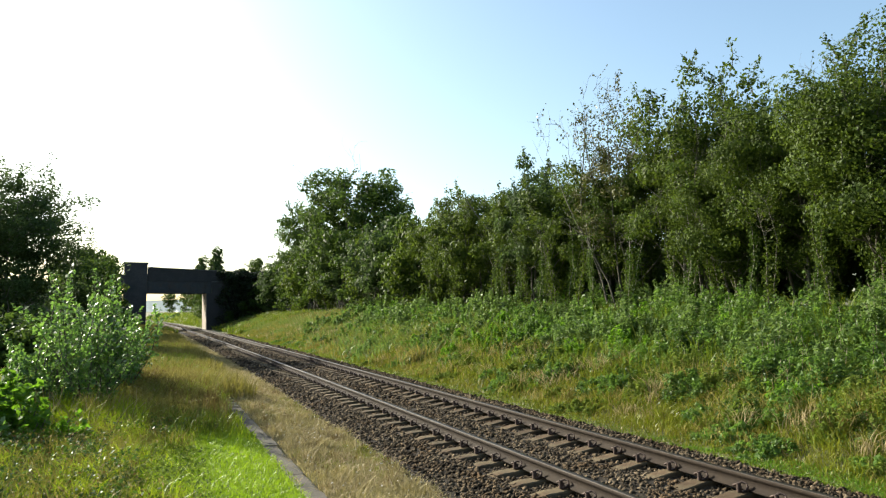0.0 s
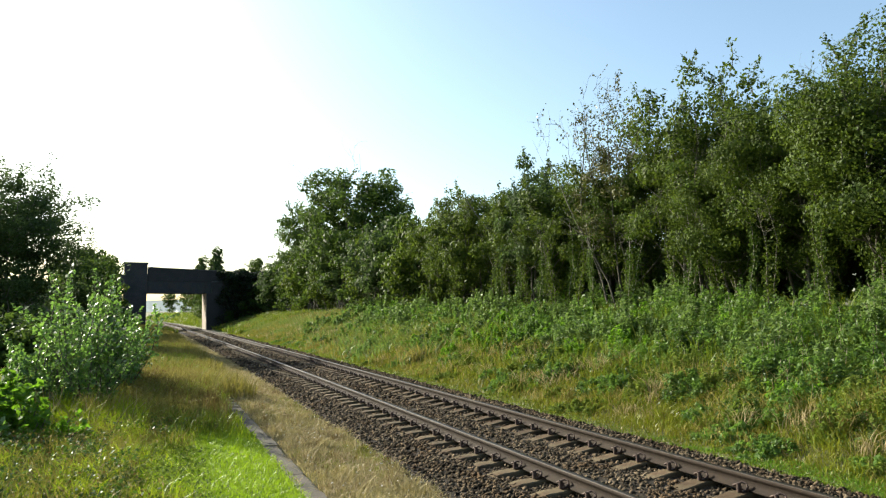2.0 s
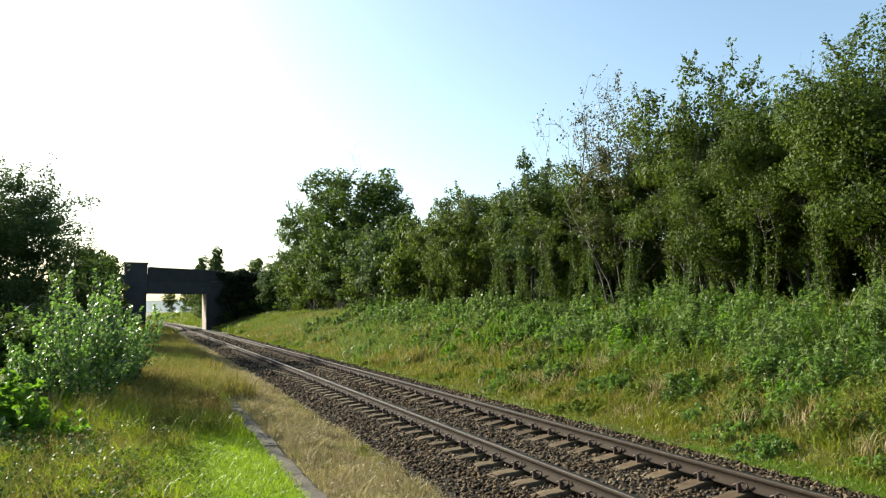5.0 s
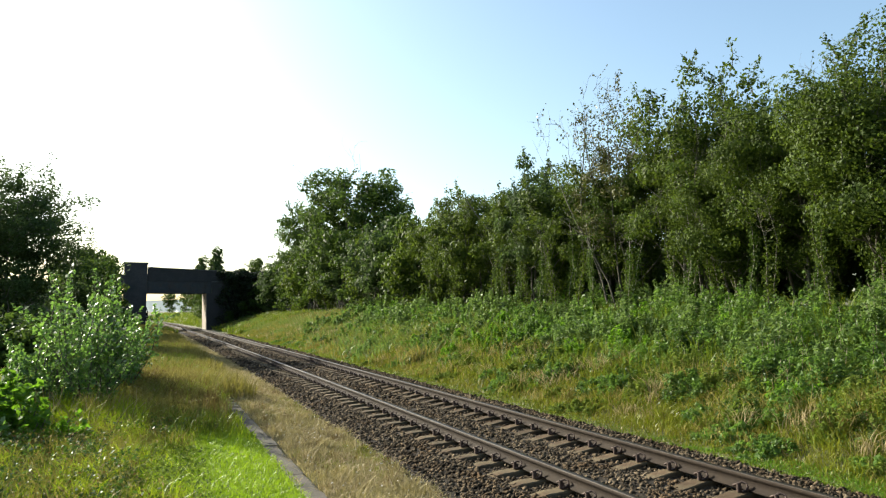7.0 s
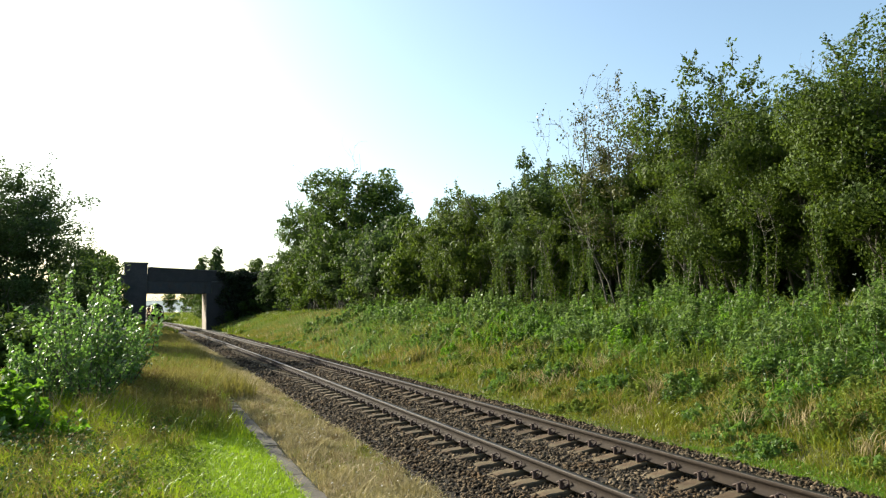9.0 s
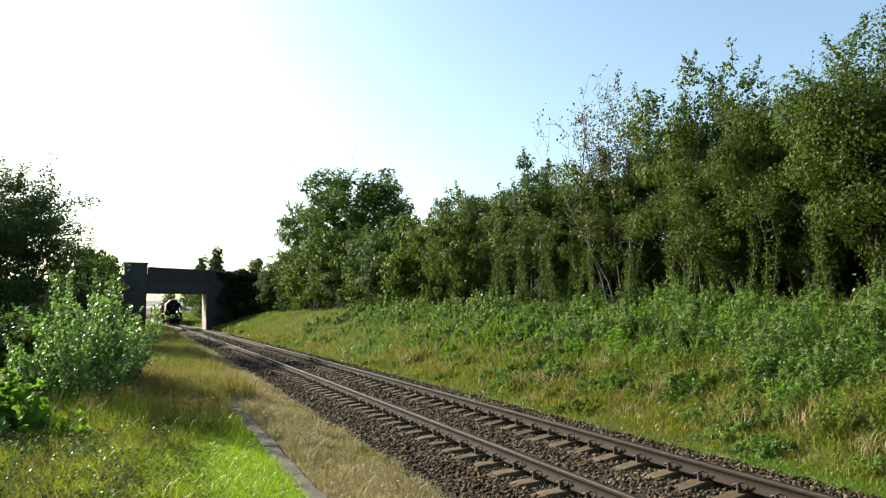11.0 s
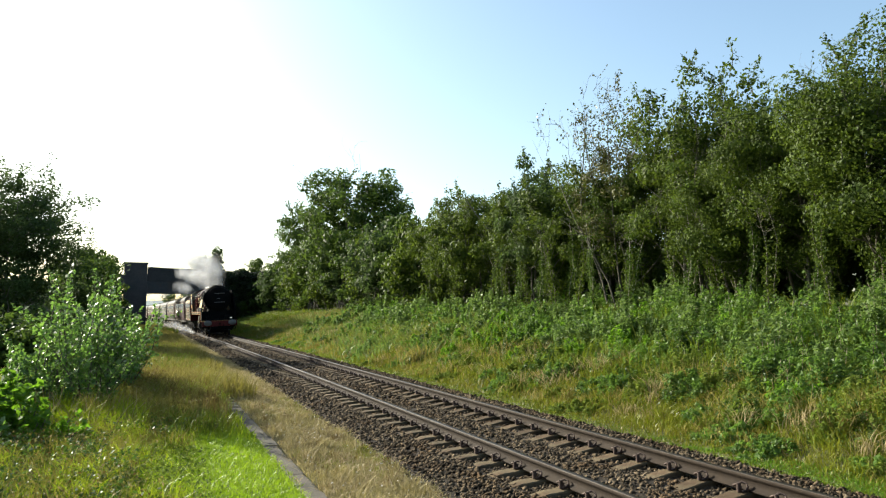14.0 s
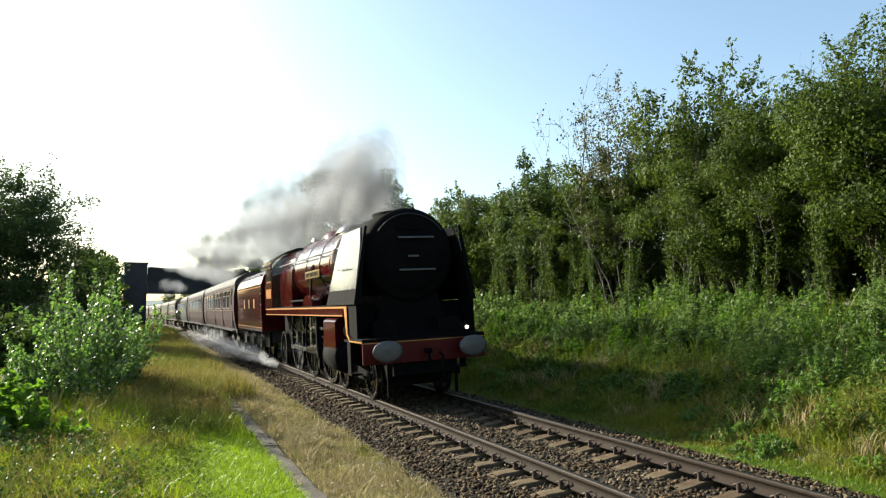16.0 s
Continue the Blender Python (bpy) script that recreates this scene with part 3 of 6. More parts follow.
    rad = np.array([width * 0.5, width * 0.5, height * (0.5 - low * 0.42)])
    far_out = np.linalg.norm((pick - mid) / rad, axis=1)
    pick = mid + (pick - mid) / np.maximum(1.0, far_out / 0.97)[:, None]
    size_c = tuft * width * rng.uniform(0.5, 1.25, clumps)
    weight = size_c ** 2
    which = rng.choice(clumps, size=count, p=weight / weight.sum())
    off = rng.normal(0, 1, (count, 3))
    off /= np.linalg.norm(off, axis=1)[:, None]
    out = off + 0.7 * (pick[which] - mid) / rad
    off *= (rng.random(count) ** 0.36)[:, None]
    off[:, 2] *= 0.75
    c = pick[which] + off * size_c[which][:, None]
    if bare:
        keep = rng.random(count) > min(bare, 0.9) * smooth01(top * 0.5, top * 0.95, c[:, 2])
        c, out = c[keep], out[keep]
    c, out = c[c[:, 2] > 0.12], out[c[:, 2] > 0.12]
    # leafy shoots that break the outline
    for _ in range(sprays):
        st = pick[rng.integers(clumps)]
        o = (st - mid) / rad
        if np.linalg.norm(o) < 0.5:
            continue
        ln = width * rng.uniform(0.03, 0.12)
        q, qr = limb(rng, st, o * 0.9 + rng.normal(0, 0.4, 3) + [0, 0, 0.35], ln + size_c.mean() * 0.75, 0.008 + 0.001 * height, 7, 0.16, 0.05)
        wood.add(*tube_np(q, qr, 3))
        u = rng.uniform(2, 7, int(26 * max(1.0, ln / leaf / 9)))
        j = np.minimum(u.astype(int), 6)
        twig_leaves += list(q[j] + (q[j + 1] - q[j]) * (u - j)[:, None] + rng.normal(0, leaf * 0.8, (len(u), 3)))
    if twig_leaves:
        c = np.concatenate([c, np.array(twig_leaves)])
        out = np.concatenate([out, rng.normal(0, 0.7, (len(twig_leaves), 3))])
    if ivy:
        k = int(ivy)
        pts = np.array(stem_pts)[rng.integers(len(stem_pts), size=k)]
        pts = pts + rng.normal(0, 0.07, (k, 3)) + np.stack([np.zeros(k), np.zeros(k), rng.uniform(-0.35, 0.35, k)], -1)
        pts = pts[pts[:, 2] > 0.05]
        c = np.concatenate([c, pts])
        out = np.concatenate([out, rng.normal(0, 0.8, (len(pts), 3))])
    v, f = leaves_np(rng, c, leaf, out=out)
    return wood.mesh("trunk", bark or M_BARK, True), mesh_np("crown", v, f, leaves or M_LEAF)


TREE_KINDS = {}


def tree(kind, s, d, label, turn=0.0, grow=1.0, group="", name="tree", category="tree", lift=0.0, tall=1.0):
    p = at_ground(s, d)
    root = empty(name, Matrix.Translation((float(p[0]), float(p[1]), float(p[2]) + lift)) @ Matrix.Rotation(turn, 4, "Z") @ Matrix.Diagonal((grow, grow, grow * tall, 1)), label, category, group)
    tr, cr = TREE_KINDS[kind]
    child("trunk", tr, root)
    child("crown", cr, root)
    return root


def blades(rng, s, d, hgt, wid, lean=0.35, bend=0.0):
    """Upright blades on the ground: each a tapering, leaning strip."""
    k = len(s)
    c = at_ground(s, d, -0.02)
    a = rng.uniform(0, 6.283, k)
    side = np.stack([np.cos(a), np.sin(a), np.zeros(k)], -1) * (np.asarray(wid) * rng.uniform(0.6, 1.4, k))[:, None] * 0.5
    h = np.asarray(hgt) * rng.uniform(0.5, 1.25, k)
    ln = rng.normal(0, lean, (k, 2)) * h[:, None]
    mid = c + np.stack([ln[:, 0] * 0.35, ln[:, 1] * 0.35, h * 0.6], -1)
    tip = c + np.stack([ln[:, 0], ln[:, 1], h * rng.uniform(0.8, 1.0, k)], -1)
    v = np.stack([c - side * 0.7, mid + side, tip, mid - side], 1)
    f = np.arange(k * 4).reshape(k, 4)
    return v.reshape(-1, 3), f


def stuff(name, v, f, material, label, category):
    ob = new(name, mesh_np(name, v, f, material))
    return tagged(ob, label, category, kind="stuff")


def scatter(rng, s0, s1, d0, d1, n, power=1.0):
    return s0 + (s1 - s0) * rng.random(n) ** power, rng.uniform(d0, d1, n)


def tufts(rng, ts, td, k, spread, tall, wid, lean=0.5):
    """Blades gathered in tufts round the given places."""
    n = len(ts)
    sp = np.repeat(np.asarray(spread) * rng.uniform(0.6, 1.5, n), k)
    hh = np.repeat(np.asarray(tall) * rng.uniform(0.55, 1.35, n), k)
    return blades(rng, np.repeat(ts, k) + rng.normal(0, 1, n * k) * sp, np.repeat(td, k) + rng.normal(0, 1, n * k) * sp, hh, np.repeat(np.broadcast_to(wid, n), k), lean)


# ---------------- grass and weeds ----------------
def build_grass():
    rng = np.random.default_rng(21)
    # fresh short lawn beside the kerb
    s, d = scatter(rng, 4.5, 12.5, -5.9, -3.6, 70000, 1.2)
    edge = -5.08 - 0.25 * np.sin(s * 1.7) + 0.14 * np.clip(s - 9.5, 0, 9)
    keep = (d > edge + rng.normal(0, 0.12, len(s))) & (s < 11.9 + rng.normal(0, 0.5, len(s))) & (d < -3.655 + rng.normal(0, 0.03, len(s)))
    s, d = s[keep], d[keep]
    stuff("lawn_grass", *blades(rng, s, d, 0.075, 0.010, 0.6), M_LAWN, "fresh bright green short grass beside the kerb", "grass")
    # taller yellow-green meadow on the camera's side
    s, d = scatter(rng, 4.0, 40, -9.0, -3.62, 130000, 2.2)
    edge = -5.08 - 0.25 * np.sin(s * 1.7) + 0.14 * np.clip(s - 9.5, 0, 9)
    keep = ((d < edge + rng.normal(0, 0.18, len(s))) | (s > 11.6 + rng.normal(0, 0.6, len(s)))) & ((d < -3.72) | (s > 16.5 + rng.normal(0, 1.0, len(s))))
    s, d = s[keep], d[keep]
    hh = 0.15 + 0.12 * np.clip(wave(s * 1.3, d * 2.0), -0.7, 1) + 0.15 * smooth01(11, 17, s)
    stuff("meadow_grass", *blades(rng, s, d, hh, 0.008 + s * 0.0004, 0.42), M_GRASS, "rank yellow-green summer grass on uneven ground", "grass")
    # low broad-leaved weeds near the camera
    s, d = scatter(rng, 4.5, 13, -8.5, -4.6, 2600)
    keep = wave(s * 1.4 + 3, d * 1.7) > -0.15
    s, d = np.repeat(s[keep], 8), np.repeat(d[keep], 8)
    c = at_ground(s + rng.normal(0, 0.07, len(s)), d + rng.normal(0, 0.07, len(s)))
    c[:, 2] += rng.uniform(0.02, 0.17, len(s))
    stuff("low_weeds", *leaves_np(rng, c, 0.026, 0.5), M_CLOVER, "low green clover and dock leaves among the grass", "weeds")
    # dry straw strip between kerb and ballast and a drier ridge further on
    s, d = scatter(rng, 4.0, 95, -3.5, -2.0, 80000, 2.5)
    keep = (d > -3.46 + rng.normal(0, 0.03, len(s))) | (s > 16.5 + rng.normal(0, 1.0, len(s)))
    s, d = s[keep], d[keep]
    stuff("straw_grass", *blades(rng, s, d, np.interp(d, [-3.5, -3.0, -2.2], [0.10, 0.13, 0.08]) + 0.08 * smooth01(14, 24, s), 0.007 + s * 0.0005, 0.6), M_STRAW, "dry pinkish straw grass between kerb and ballast", "grass")
    s, d = scatter(rng, 4.6, 22, -3.4, -2.05, 22000, 1.5)
    keep = wave(s * 1.5 + 0.5, d * 3.0) > 0.1
    stuff("sparse_green_grass", *blades(rng, s[keep], d[keep], 0.11, 0.007, 0.6), M_YELLOW, "thin yellow-green blades in the dry verge", "grass")
    ts, td = scatter(rng, 4.6, 26, -3.4, -2.15, 420, 1.5)
    stuff("verge_tufts", *tufts(rng, ts, td, 36, 0.06, 0.17, 0.006 + 0.0003 * ts, 0.5), M_STRAW, "dry straw tufts standing in the verge", "grass")
    ts, td = scatter(rng, 4.6, 20, -3.4, -2.0, 60, 1.3)
    stuff("verge_tufts", *tufts(rng, ts, td, 30, 0.05, 0.15, 0.007, 0.5), M_RUST, "brown seeding tufts in the verge", "grass")
    s, d = scatter(rng, 13, 108, -6.0, -3.0, 46000, 1.5)
    keep = (d < -3.95) | (s > 16)
    s, d = s[keep], d[keep]
    stuff("tall_dry_grass", *blades(rng, s, d, 0.42 + 0.12 * wave(s, d), 0.012 + s * 0.0005, 0.3), M_SEED, "tall brown seeding grass on the ridge by the track", "grass")
    s, d = scatter(rng, 5.5, 20, -7.6, -3.9, 15000)
    keep = ((s > 11.5) & ((d < -4.0) | (s > 16))) | (d < -5.25)
    s, d = s[keep], d[keep]
    stuff("seeding_grass", *blades(rng, s, d, 0.30, 0.007, 0.5), M_SEED, "brown seed heads standing over the grass", "grass")
    s, d = scatter(rng, 10.0, 26, -6.2, -3.75, 26000, 1.0)
    keep = (wave(s * 1.1, d * 1.6) > -0.3) & ((d < -4.05) | (s > 16)) & (rng.random(len(s)) < smooth01(10.2, 13.5, s + d * 0.6 + 2.6))
    stuff("tangled_grass", *blades(rng, s[keep], d[keep], 0.34 + 0.16 * wave(s[keep] * 0.9, d[keep] * 1.7), 0.010, 0.6), M_OLIVE, "tangled long green and yellow grass by the bush", "grass")
    s, d = scatter(rng, 10.2, 12.9, -8.0, -5.2, 9000)
    stuff("bush_foot_grass", *blades(rng, s, d, np.interp(s, [10.2, 12.5], [0.22, 0.5]), 0.009, 0.35), M_GRASS, "tall yellowing grass round the foot of the bush", "grass")
    # uneven tufts of several colours that break up the meadow
    for mtl, n, tall, k, lb in ((M_SEED, 200, 0.27, 60, "brown withered tufts standing in the meadow"), (M_OLIVE, 150, 0.24, 70, "dark green tufts of coarse grass in the meadow"),
                                (M_GRASS, 300, 0.26, 60, "yellow-green tufts of rank grass in the meadow"), (M_RUST, 60, 0.30, 34, "rusty brown dock and sorrel spikes in the meadow"), (M_FRESH, 90, 0.16, 50, "fresh green tufts in the meadow")):
        ts, td = scatter(rng, 4.6, 17.0, -8.6, -4.1, n)
        edge = -5.05 - 0.25 * np.sin(ts * 1.7) + 0.14 * np.clip(ts - 9.5, 0, 9)
        keep = (td < edge) | (ts > 12.0)
        ts, td = ts[keep], td[keep]
        stuff("grass_tufts", *tufts(rng, ts, td, k, 0.09, tall * (1 + 0.5 * smooth01(11, 15, ts)), 0.0065, 0.38), mtl, lb, "grass")
    for mtl, n, lb in ((M_SEED, 150, "tall brown seeding grass beside the bush"), (M_RUST, 80, "tall rusty dock stalks beside the bush")):
        ts, td = scatter(rng, 11.8, 21, -6.0, -3.95, n)
        stuff("tall_tufts", *tufts(rng, ts, td, 46, 0.09, 0.46, 0.007, 0.25), mtl, lb, "grass")
    # dark broad weeds low in the grass and along the edge of the lawn
    ts, td = scatter(rng, 4.4, 12.5, -8.4, -4.6, 260, 1.35)
    keep = (td < -5.3) | ((ts > 10.6) & (ts < 12.5))
    ts, td = ts[keep], td[keep]
    k = 90
    q = at_ground(np.repeat(ts, k) + rng.normal(0, 0.11, len(ts) * k), np.repeat(td, k) + rng.normal(0, 0.11, len(ts) * k))
    q[:, 2] += rng.random(len(q)) ** 0.7 * np.repeat(rng.uniform(0.12, 0.3, len(ts)), k)
    stuff("broad_weeds", *leaves_np(rng, q, 0.026, 0.4, 1.8), M_BRAMBLE, "dark green broad-leaved weeds low in the grass", "weeds")
    # seed heads standing over the meadow and the verge
    for mtl, n, lb in ((M_SEED, 9000, "pale brown seed heads over the meadow"), (M_RUST, 4500, "rusty seed heads over the meadow"), (M_STRAW, 3000, "straw-pale seed heads over the meadow")):
        ts, td = scatter(rng, 4.6, 19, -8.6, -4.0, n, 1.3)
        edge = -5.1 - 0.25 * np.sin(ts * 1.7) + 0.14 * np.clip(ts - 9.5, 0, 9)
        keep = ((td < edge) | (ts > 12.0)) & (rng.random(n) < 0.55 + 0.6 * wave(ts * 1.2 + n, td * 1.6))
        ts, td = ts[keep], td[keep]
        q = at_ground(ts, td)
        q[:, 2] += rng.uniform(0.16, 0.36, len(ts)) * (1 + 0.5 * smooth01(11, 15, ts))
        stuff("seed_heads", *leaves_np(rng, q, 0.014, 0.1, 2.6), mtl, lb, "grass")
    # the same grass goes on behind the camera
    s, d = scatter(rng, -14, 4.8, -10, -2.1, 26000)
    stuff("meadow_grass", *blades(rng, s, d, 0.14 + 0.08 * wave(s * 1.3, d * 2.0), 0.016, 0.45), M_GRASS, "rank yellow-green grass beside the track", "grass")
    s, d = scatter(rng, -14, 4.5, 2.3, 10.5, 26000)
    stuff("bank_grass", *blades(rng, s, d, np.interp(d, [2.3, 3.5, 6.0], [0.08, 0.3, 0.55]), 0.018, 0.4), M_OLIVE, "long olive-green grass on the bank", "grass")
    # pale dead stalks in front of the bush
    h = Heap()
    for _ in range(150):
        b = at_ground(rng.uniform(10.4, 12.7), rng.uniform(-7.2, -5.3))
        pts, rr = limb(rng, b, (rng.normal(0, 0.3), rng.normal(0, 0.3), 1), rng.uniform(0.35, 0.8), 0.006, 6, 0.12, -0.08)
        h.add(*tube_np(pts, rr, 4))
    ob = new("dry_stalks", h.mesh("dry_stalks", M_STRAW))
    tagged(ob, "pale dead grass stalks bending before the bush", "stalks", kind="stuff")
    # a few small flowers
    fl = at_ground(*scatter(rng, 4.8, 9, -7.5, -5.2, 30), 0.0)
    fl[:, 2] += rng.uniform(0.12, 0.24, len(fl))
    more = at_ground(np.repeat(9.9, 14) + rng.normal(0, 0.06, 14), np.repeat(3.3, 14) + rng.normal(0, 0.06, 14))
    more[:, 2] += rng.uniform(0.18, 0.34, 14)
    verge = at_ground(*scatter(rng, 5, 16, -3.4, -2.2, 300), 0.0)
    verge[:, 2] += rng.uniform(0.08, 0.16, len(verge))
    stuff("small_flowers", *leaves_np(rng, np.concatenate([fl, more, verge]), 0.016, 1.5, 1.1), M_FLOWER, "scattered small whitish flowers in the grass", "flowers")
    # the bank across the track
    s, d = scatter(rng, 3.0, 75, 2.35, 5.2, 80000, 1.7)
    hh = np.interp(d, [2.3, 2.8, 3.6, 5.0], [0.06, 0.14, 0.25, 0.32]) * (1 + 0.35 * wave(s * 1.6, d * 1.5))
    keep = rng.random(len(s)) < np.interp(d, [2.3, 2.9], [0.5, 1.0])
    stuff("bank_grass", *blades(rng, s[keep], d[keep], hh[keep], 0.008 + 0.0006 * s[keep], 0.45), M_GOLD_GRASS, "rank olive-green grass at the foot of the cutting bank", "grass")
    for mtl, n, tall, d0, d1, lb in ((M_YELLOW, 900, 0.34, 2.7, 4.6, "yellow-green lush grass tufts at the foot of the bank"), (M_SEED, 640, 0.44, 2.9, 5.6, "straw-coloured seeding grass tufts on the bank"),
                                     (M_OLIVE, 1000, 0.34, 2.7, 6.5, "dark green coarse grass tufts on the bank"), (M_STRAW, 170, 0.48, 3.2, 5.4, "pale dead grass tufts on the bank")):
        ts, td = scatter(rng, 4.0, 62, d0, d1, n, 1.8)
        keep = rng.random(n) < 0.45 + 0.6 * wave(ts * 0.9 + tall * 9, td * 1.2 + n)
        ts, td = ts[keep], td[keep]
        stuff("bank_tufts", *tufts(rng, ts, td, 64, 0.10 + 0.003 * ts, tall * np.interp(td, [2.7, 3.6, 4.4], [0.45, 0.85, 1.0]), 0.006 + 0.0006 * ts, 0.4), mtl, lb, "grass")
    s, d = scatter(rng, 2.5, 60, 2.1, 2.75, 22000, 1.6)
    stuff("edge_grass", *blades(rng, s, d, 0.07 + 0.001 * s, 0.008 + 0.0006 * s, 0.6), M_OLIVE, "short olive grass creeping into the ballast edge", "grass")
    s, d = scatter(rng, 2.5, 9.5, 2.25, 2.9, 12000)
    keep = wave(s * 2.2, d * 3.0) > -0.45
    stuff("toe_grass", *blades(rng, s[keep], d[keep], 0.07, 0.009, 0.6), M_FRESH, "bright short grass along the far ballast edge", "grass")
    s, d = scatter(rng, 26, 94, 4.2, 9.8, 30000, 1.3)
    stuff("upper_bank_grass", *blades(rng, s, d, 0.5, 0.045, 0.35), M_PALE, "long pale green grass on the distant bank", "grass")
    for mtl, n, lb in ((M_SEED, 150, "pale seeding patches on the distant bank"), (M_PALE, 210, "pale green tufts on the distant bank"), (M_WILLOWHERB, 170, "grey-green tufts on the distant bank")):
        ts, td = scatter(rng, 24, 92, 3.2, 9.8, n, 1.2)
        stuff("distant_tufts", *tufts(rng, ts, td, 60, 0.35, 0.55, 0.04, 0.4), mtl, lb, "grass")
    s, d = scatter(rng, 4, 40, 4.2, 10.2, 16000, 1.2)
    keep = wave(s * 0.55 + 2.0, d * 0.9) < 0.45
    stuff("tall_bank_grass", *blades(rng, s[keep], d[keep], 0.62 + 0.2 * wave(s[keep] * 1.3, d[keep]), 0.010 + 0.0006 * s[keep], 0.3), M_OLIVE, "tall green grass growing through the weeds of the bank", "grass")
    s, d = scatter(rng, 70, 260, -3.2, 12, 22000, 1.5)
    keep = (np.abs(d) > 2.5) & ((s < BRIDGE_S - 2) | (s > BRIDGE_S + 10))
    stuff("distant_grass", *blades(rng, s[keep], d[keep], 0.6, 0.12, 0.35), M_OLIVE, "distant grass on the banks beyond the bridge", "grass")


build_grass()


def build_weeds():
    """Nettles, willowherb and brambles on the bank, in clumps of their own height with dark hollows between."""
    rng = np.random.default_rng(33)
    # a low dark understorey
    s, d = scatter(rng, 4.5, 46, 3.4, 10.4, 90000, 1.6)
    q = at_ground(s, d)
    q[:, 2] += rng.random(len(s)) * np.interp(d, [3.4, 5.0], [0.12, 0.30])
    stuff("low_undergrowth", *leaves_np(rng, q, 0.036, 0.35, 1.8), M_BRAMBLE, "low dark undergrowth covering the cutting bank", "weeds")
    kinds = ((M_NETTLE, "nettles", "tall nettles in clumps on the cutting bank", 0.30, 150, 0.95, 1.0),
             (M_WILLOWHERB, "willowherb", "grey-green willowherb spires on the bank", 0.28, 140, 1.12, 1.25),
             (M_FRESH, "fresh_nettles", "bright fresh green nettle patch on the bank", 0.17, 60, 0.75, 1.0),
             (M_BRAMBLE, "brambles", "darker bramble clumps among the nettles on the bank", 0.25, 110, 0.62, 1.3),
             (M_CLOVER, "yellowing_weeds", "yellowing weeds at the foot of the bank", 0.2, 80, 0.7, 1.0),
             (M_NETTLE, "foot_weeds", "green weeds in low clumps at the foot of the bank", 0.2, 62, 0.75, 1.1))
    for idx, (mtl, nm, lb, rad, n, tall, wide) in enumerate(kinds):
        cs = 5 + 47 * rng.random(n) ** 1.5
        cd = rng.uniform(4.1, 10.3, n)
        if nm == "fresh_nettles":
            cs[:34], cd[:34] = rng.normal(22.5, 3.0, 34), rng.normal(6.2, 0.8, 34)
        if nm == "brambles":
            cd = rng.uniform(3.9, 7.5, n)
        if nm == "yellowing_weeds":
            cd = rng.uniform(2.9, 5.2, n)
        if nm == "foot_weeds":
            cd = rng.uniform(2.8, 5.0, n)
        if nm == "willowherb":
            cd = 10.4 - 4.6 * rng.random(n) ** 1.3
        ch = tall * rng.uniform(0.55, 1.25, n) * np.interp(cd, [2.8, 3.9, 5.2, 8.5, 10.2], [0.3, 0.55, 0.8, 1.0, 1.1])
        plants, per = 24, 40
        far = 1 + 0.02 * np.repeat(cs, plants)
        s = np.repeat(cs, plants) + rng.normal(0, rad, n * plants) * far
        d = np.repeat(cd, plants) + rng.normal(0, rad, n * plants) * far
        off = np.hypot(s - np.repeat(cs, plants), d - np.repeat(cd, plants)) / rad
        h = np.repeat(ch, plants) * np.exp(-0.16 * off ** 2) * rng.uniform(0.75, 1.15, n * plants)
        base = at_ground(s, d)
        lean = rng.normal(0, 0.13, (len(s), 2))
        u = rng.uniform(0.1, 1.0, (len(s), per)) ** 0.8
        a = rng.uniform(0, 6.28, (len(s), per))
        spread = 0.085 * wide * (1.3 - u)
        ox, oy = np.cos(a), np.sin(a)
        c = np.stack([base[:, None, 0] + lean[:, None, 0] * h[:, None] * u + ox * spread, base[:, None, 1] + lean[:, None, 1] * h[:, None] * u + oy * spread, base[:, None, 2] + h[:, None] * u], -1).reshape(-1, 3)
        out = np.stack([ox * 0.5, oy * 0.5, np.full_like(ox, 0.55)], -1).reshape(-1, 3)
        size = np.repeat(0.022 + 0.0013 * s, per) * wide ** 0.4
        v, f = leaves_np(rng, c, 1.0, 0.4, 2.5 if nm != "brambles" else 1.6, out)
        cc = np.repeat(c, 4, axis=0)
        stuff(nm, cc + (v - cc) * np.repeat(size, 4)[:, None], f, mtl, lb, "weeds")
        if idx < 2:
            h2 = Heap()
            for i in rng.choice(len(s), 420, replace=False):
                if s[i] < 28:
                    h2.add(*rod([base[i], base[i] + [lean[i, 0] * h[i], lean[i, 1] * h[i], h[i] * 1.12]], 0.004, 3))
            tagged(new("weed_stems", h2.mesh("weed_stems", M_TWIG)), "thin brown stems standing among the weeds", "weeds", kind="stuff")


build_weeds()


# ---------------- trees ----------------
def build_ivy():
    """Ivy hanging over the wing wall of the bridge."""
    rng = np.random.default_rng(61)
    n = 9000
    d = 2.9 + 8.0 * rng.random(n) ** 0.8
    top = 7.35 - 0.03 * (d - 3) - 0.10 * np.clip(d - 7.5, 0, 9) ** 2 + 0.25 * np.sin(d * 2.3)
    z = top * rng.random(n) ** 0.8
    swell = smooth01(2.9, 5.5, d) * (0.35 + 0.5 * np.sin(z * 0.9 + d) ** 2 + 0.9 * (1 - z / 8))
    keep = rng.random(n) < smooth01(2.8, 4.6, d + 0.5 * np.sin(z * 2.1))
    q = on_line(BRIDGE_S - 0.58 - swell * rng.random(n) ** 0.5, d, z)[keep]
    stuff("ivy", *leaves_np(rng, q, 0.20, 0.3, 1.3), M_IVY, "dark ivy hanging over the bridge wing wall", "ivy")


build_ivy()


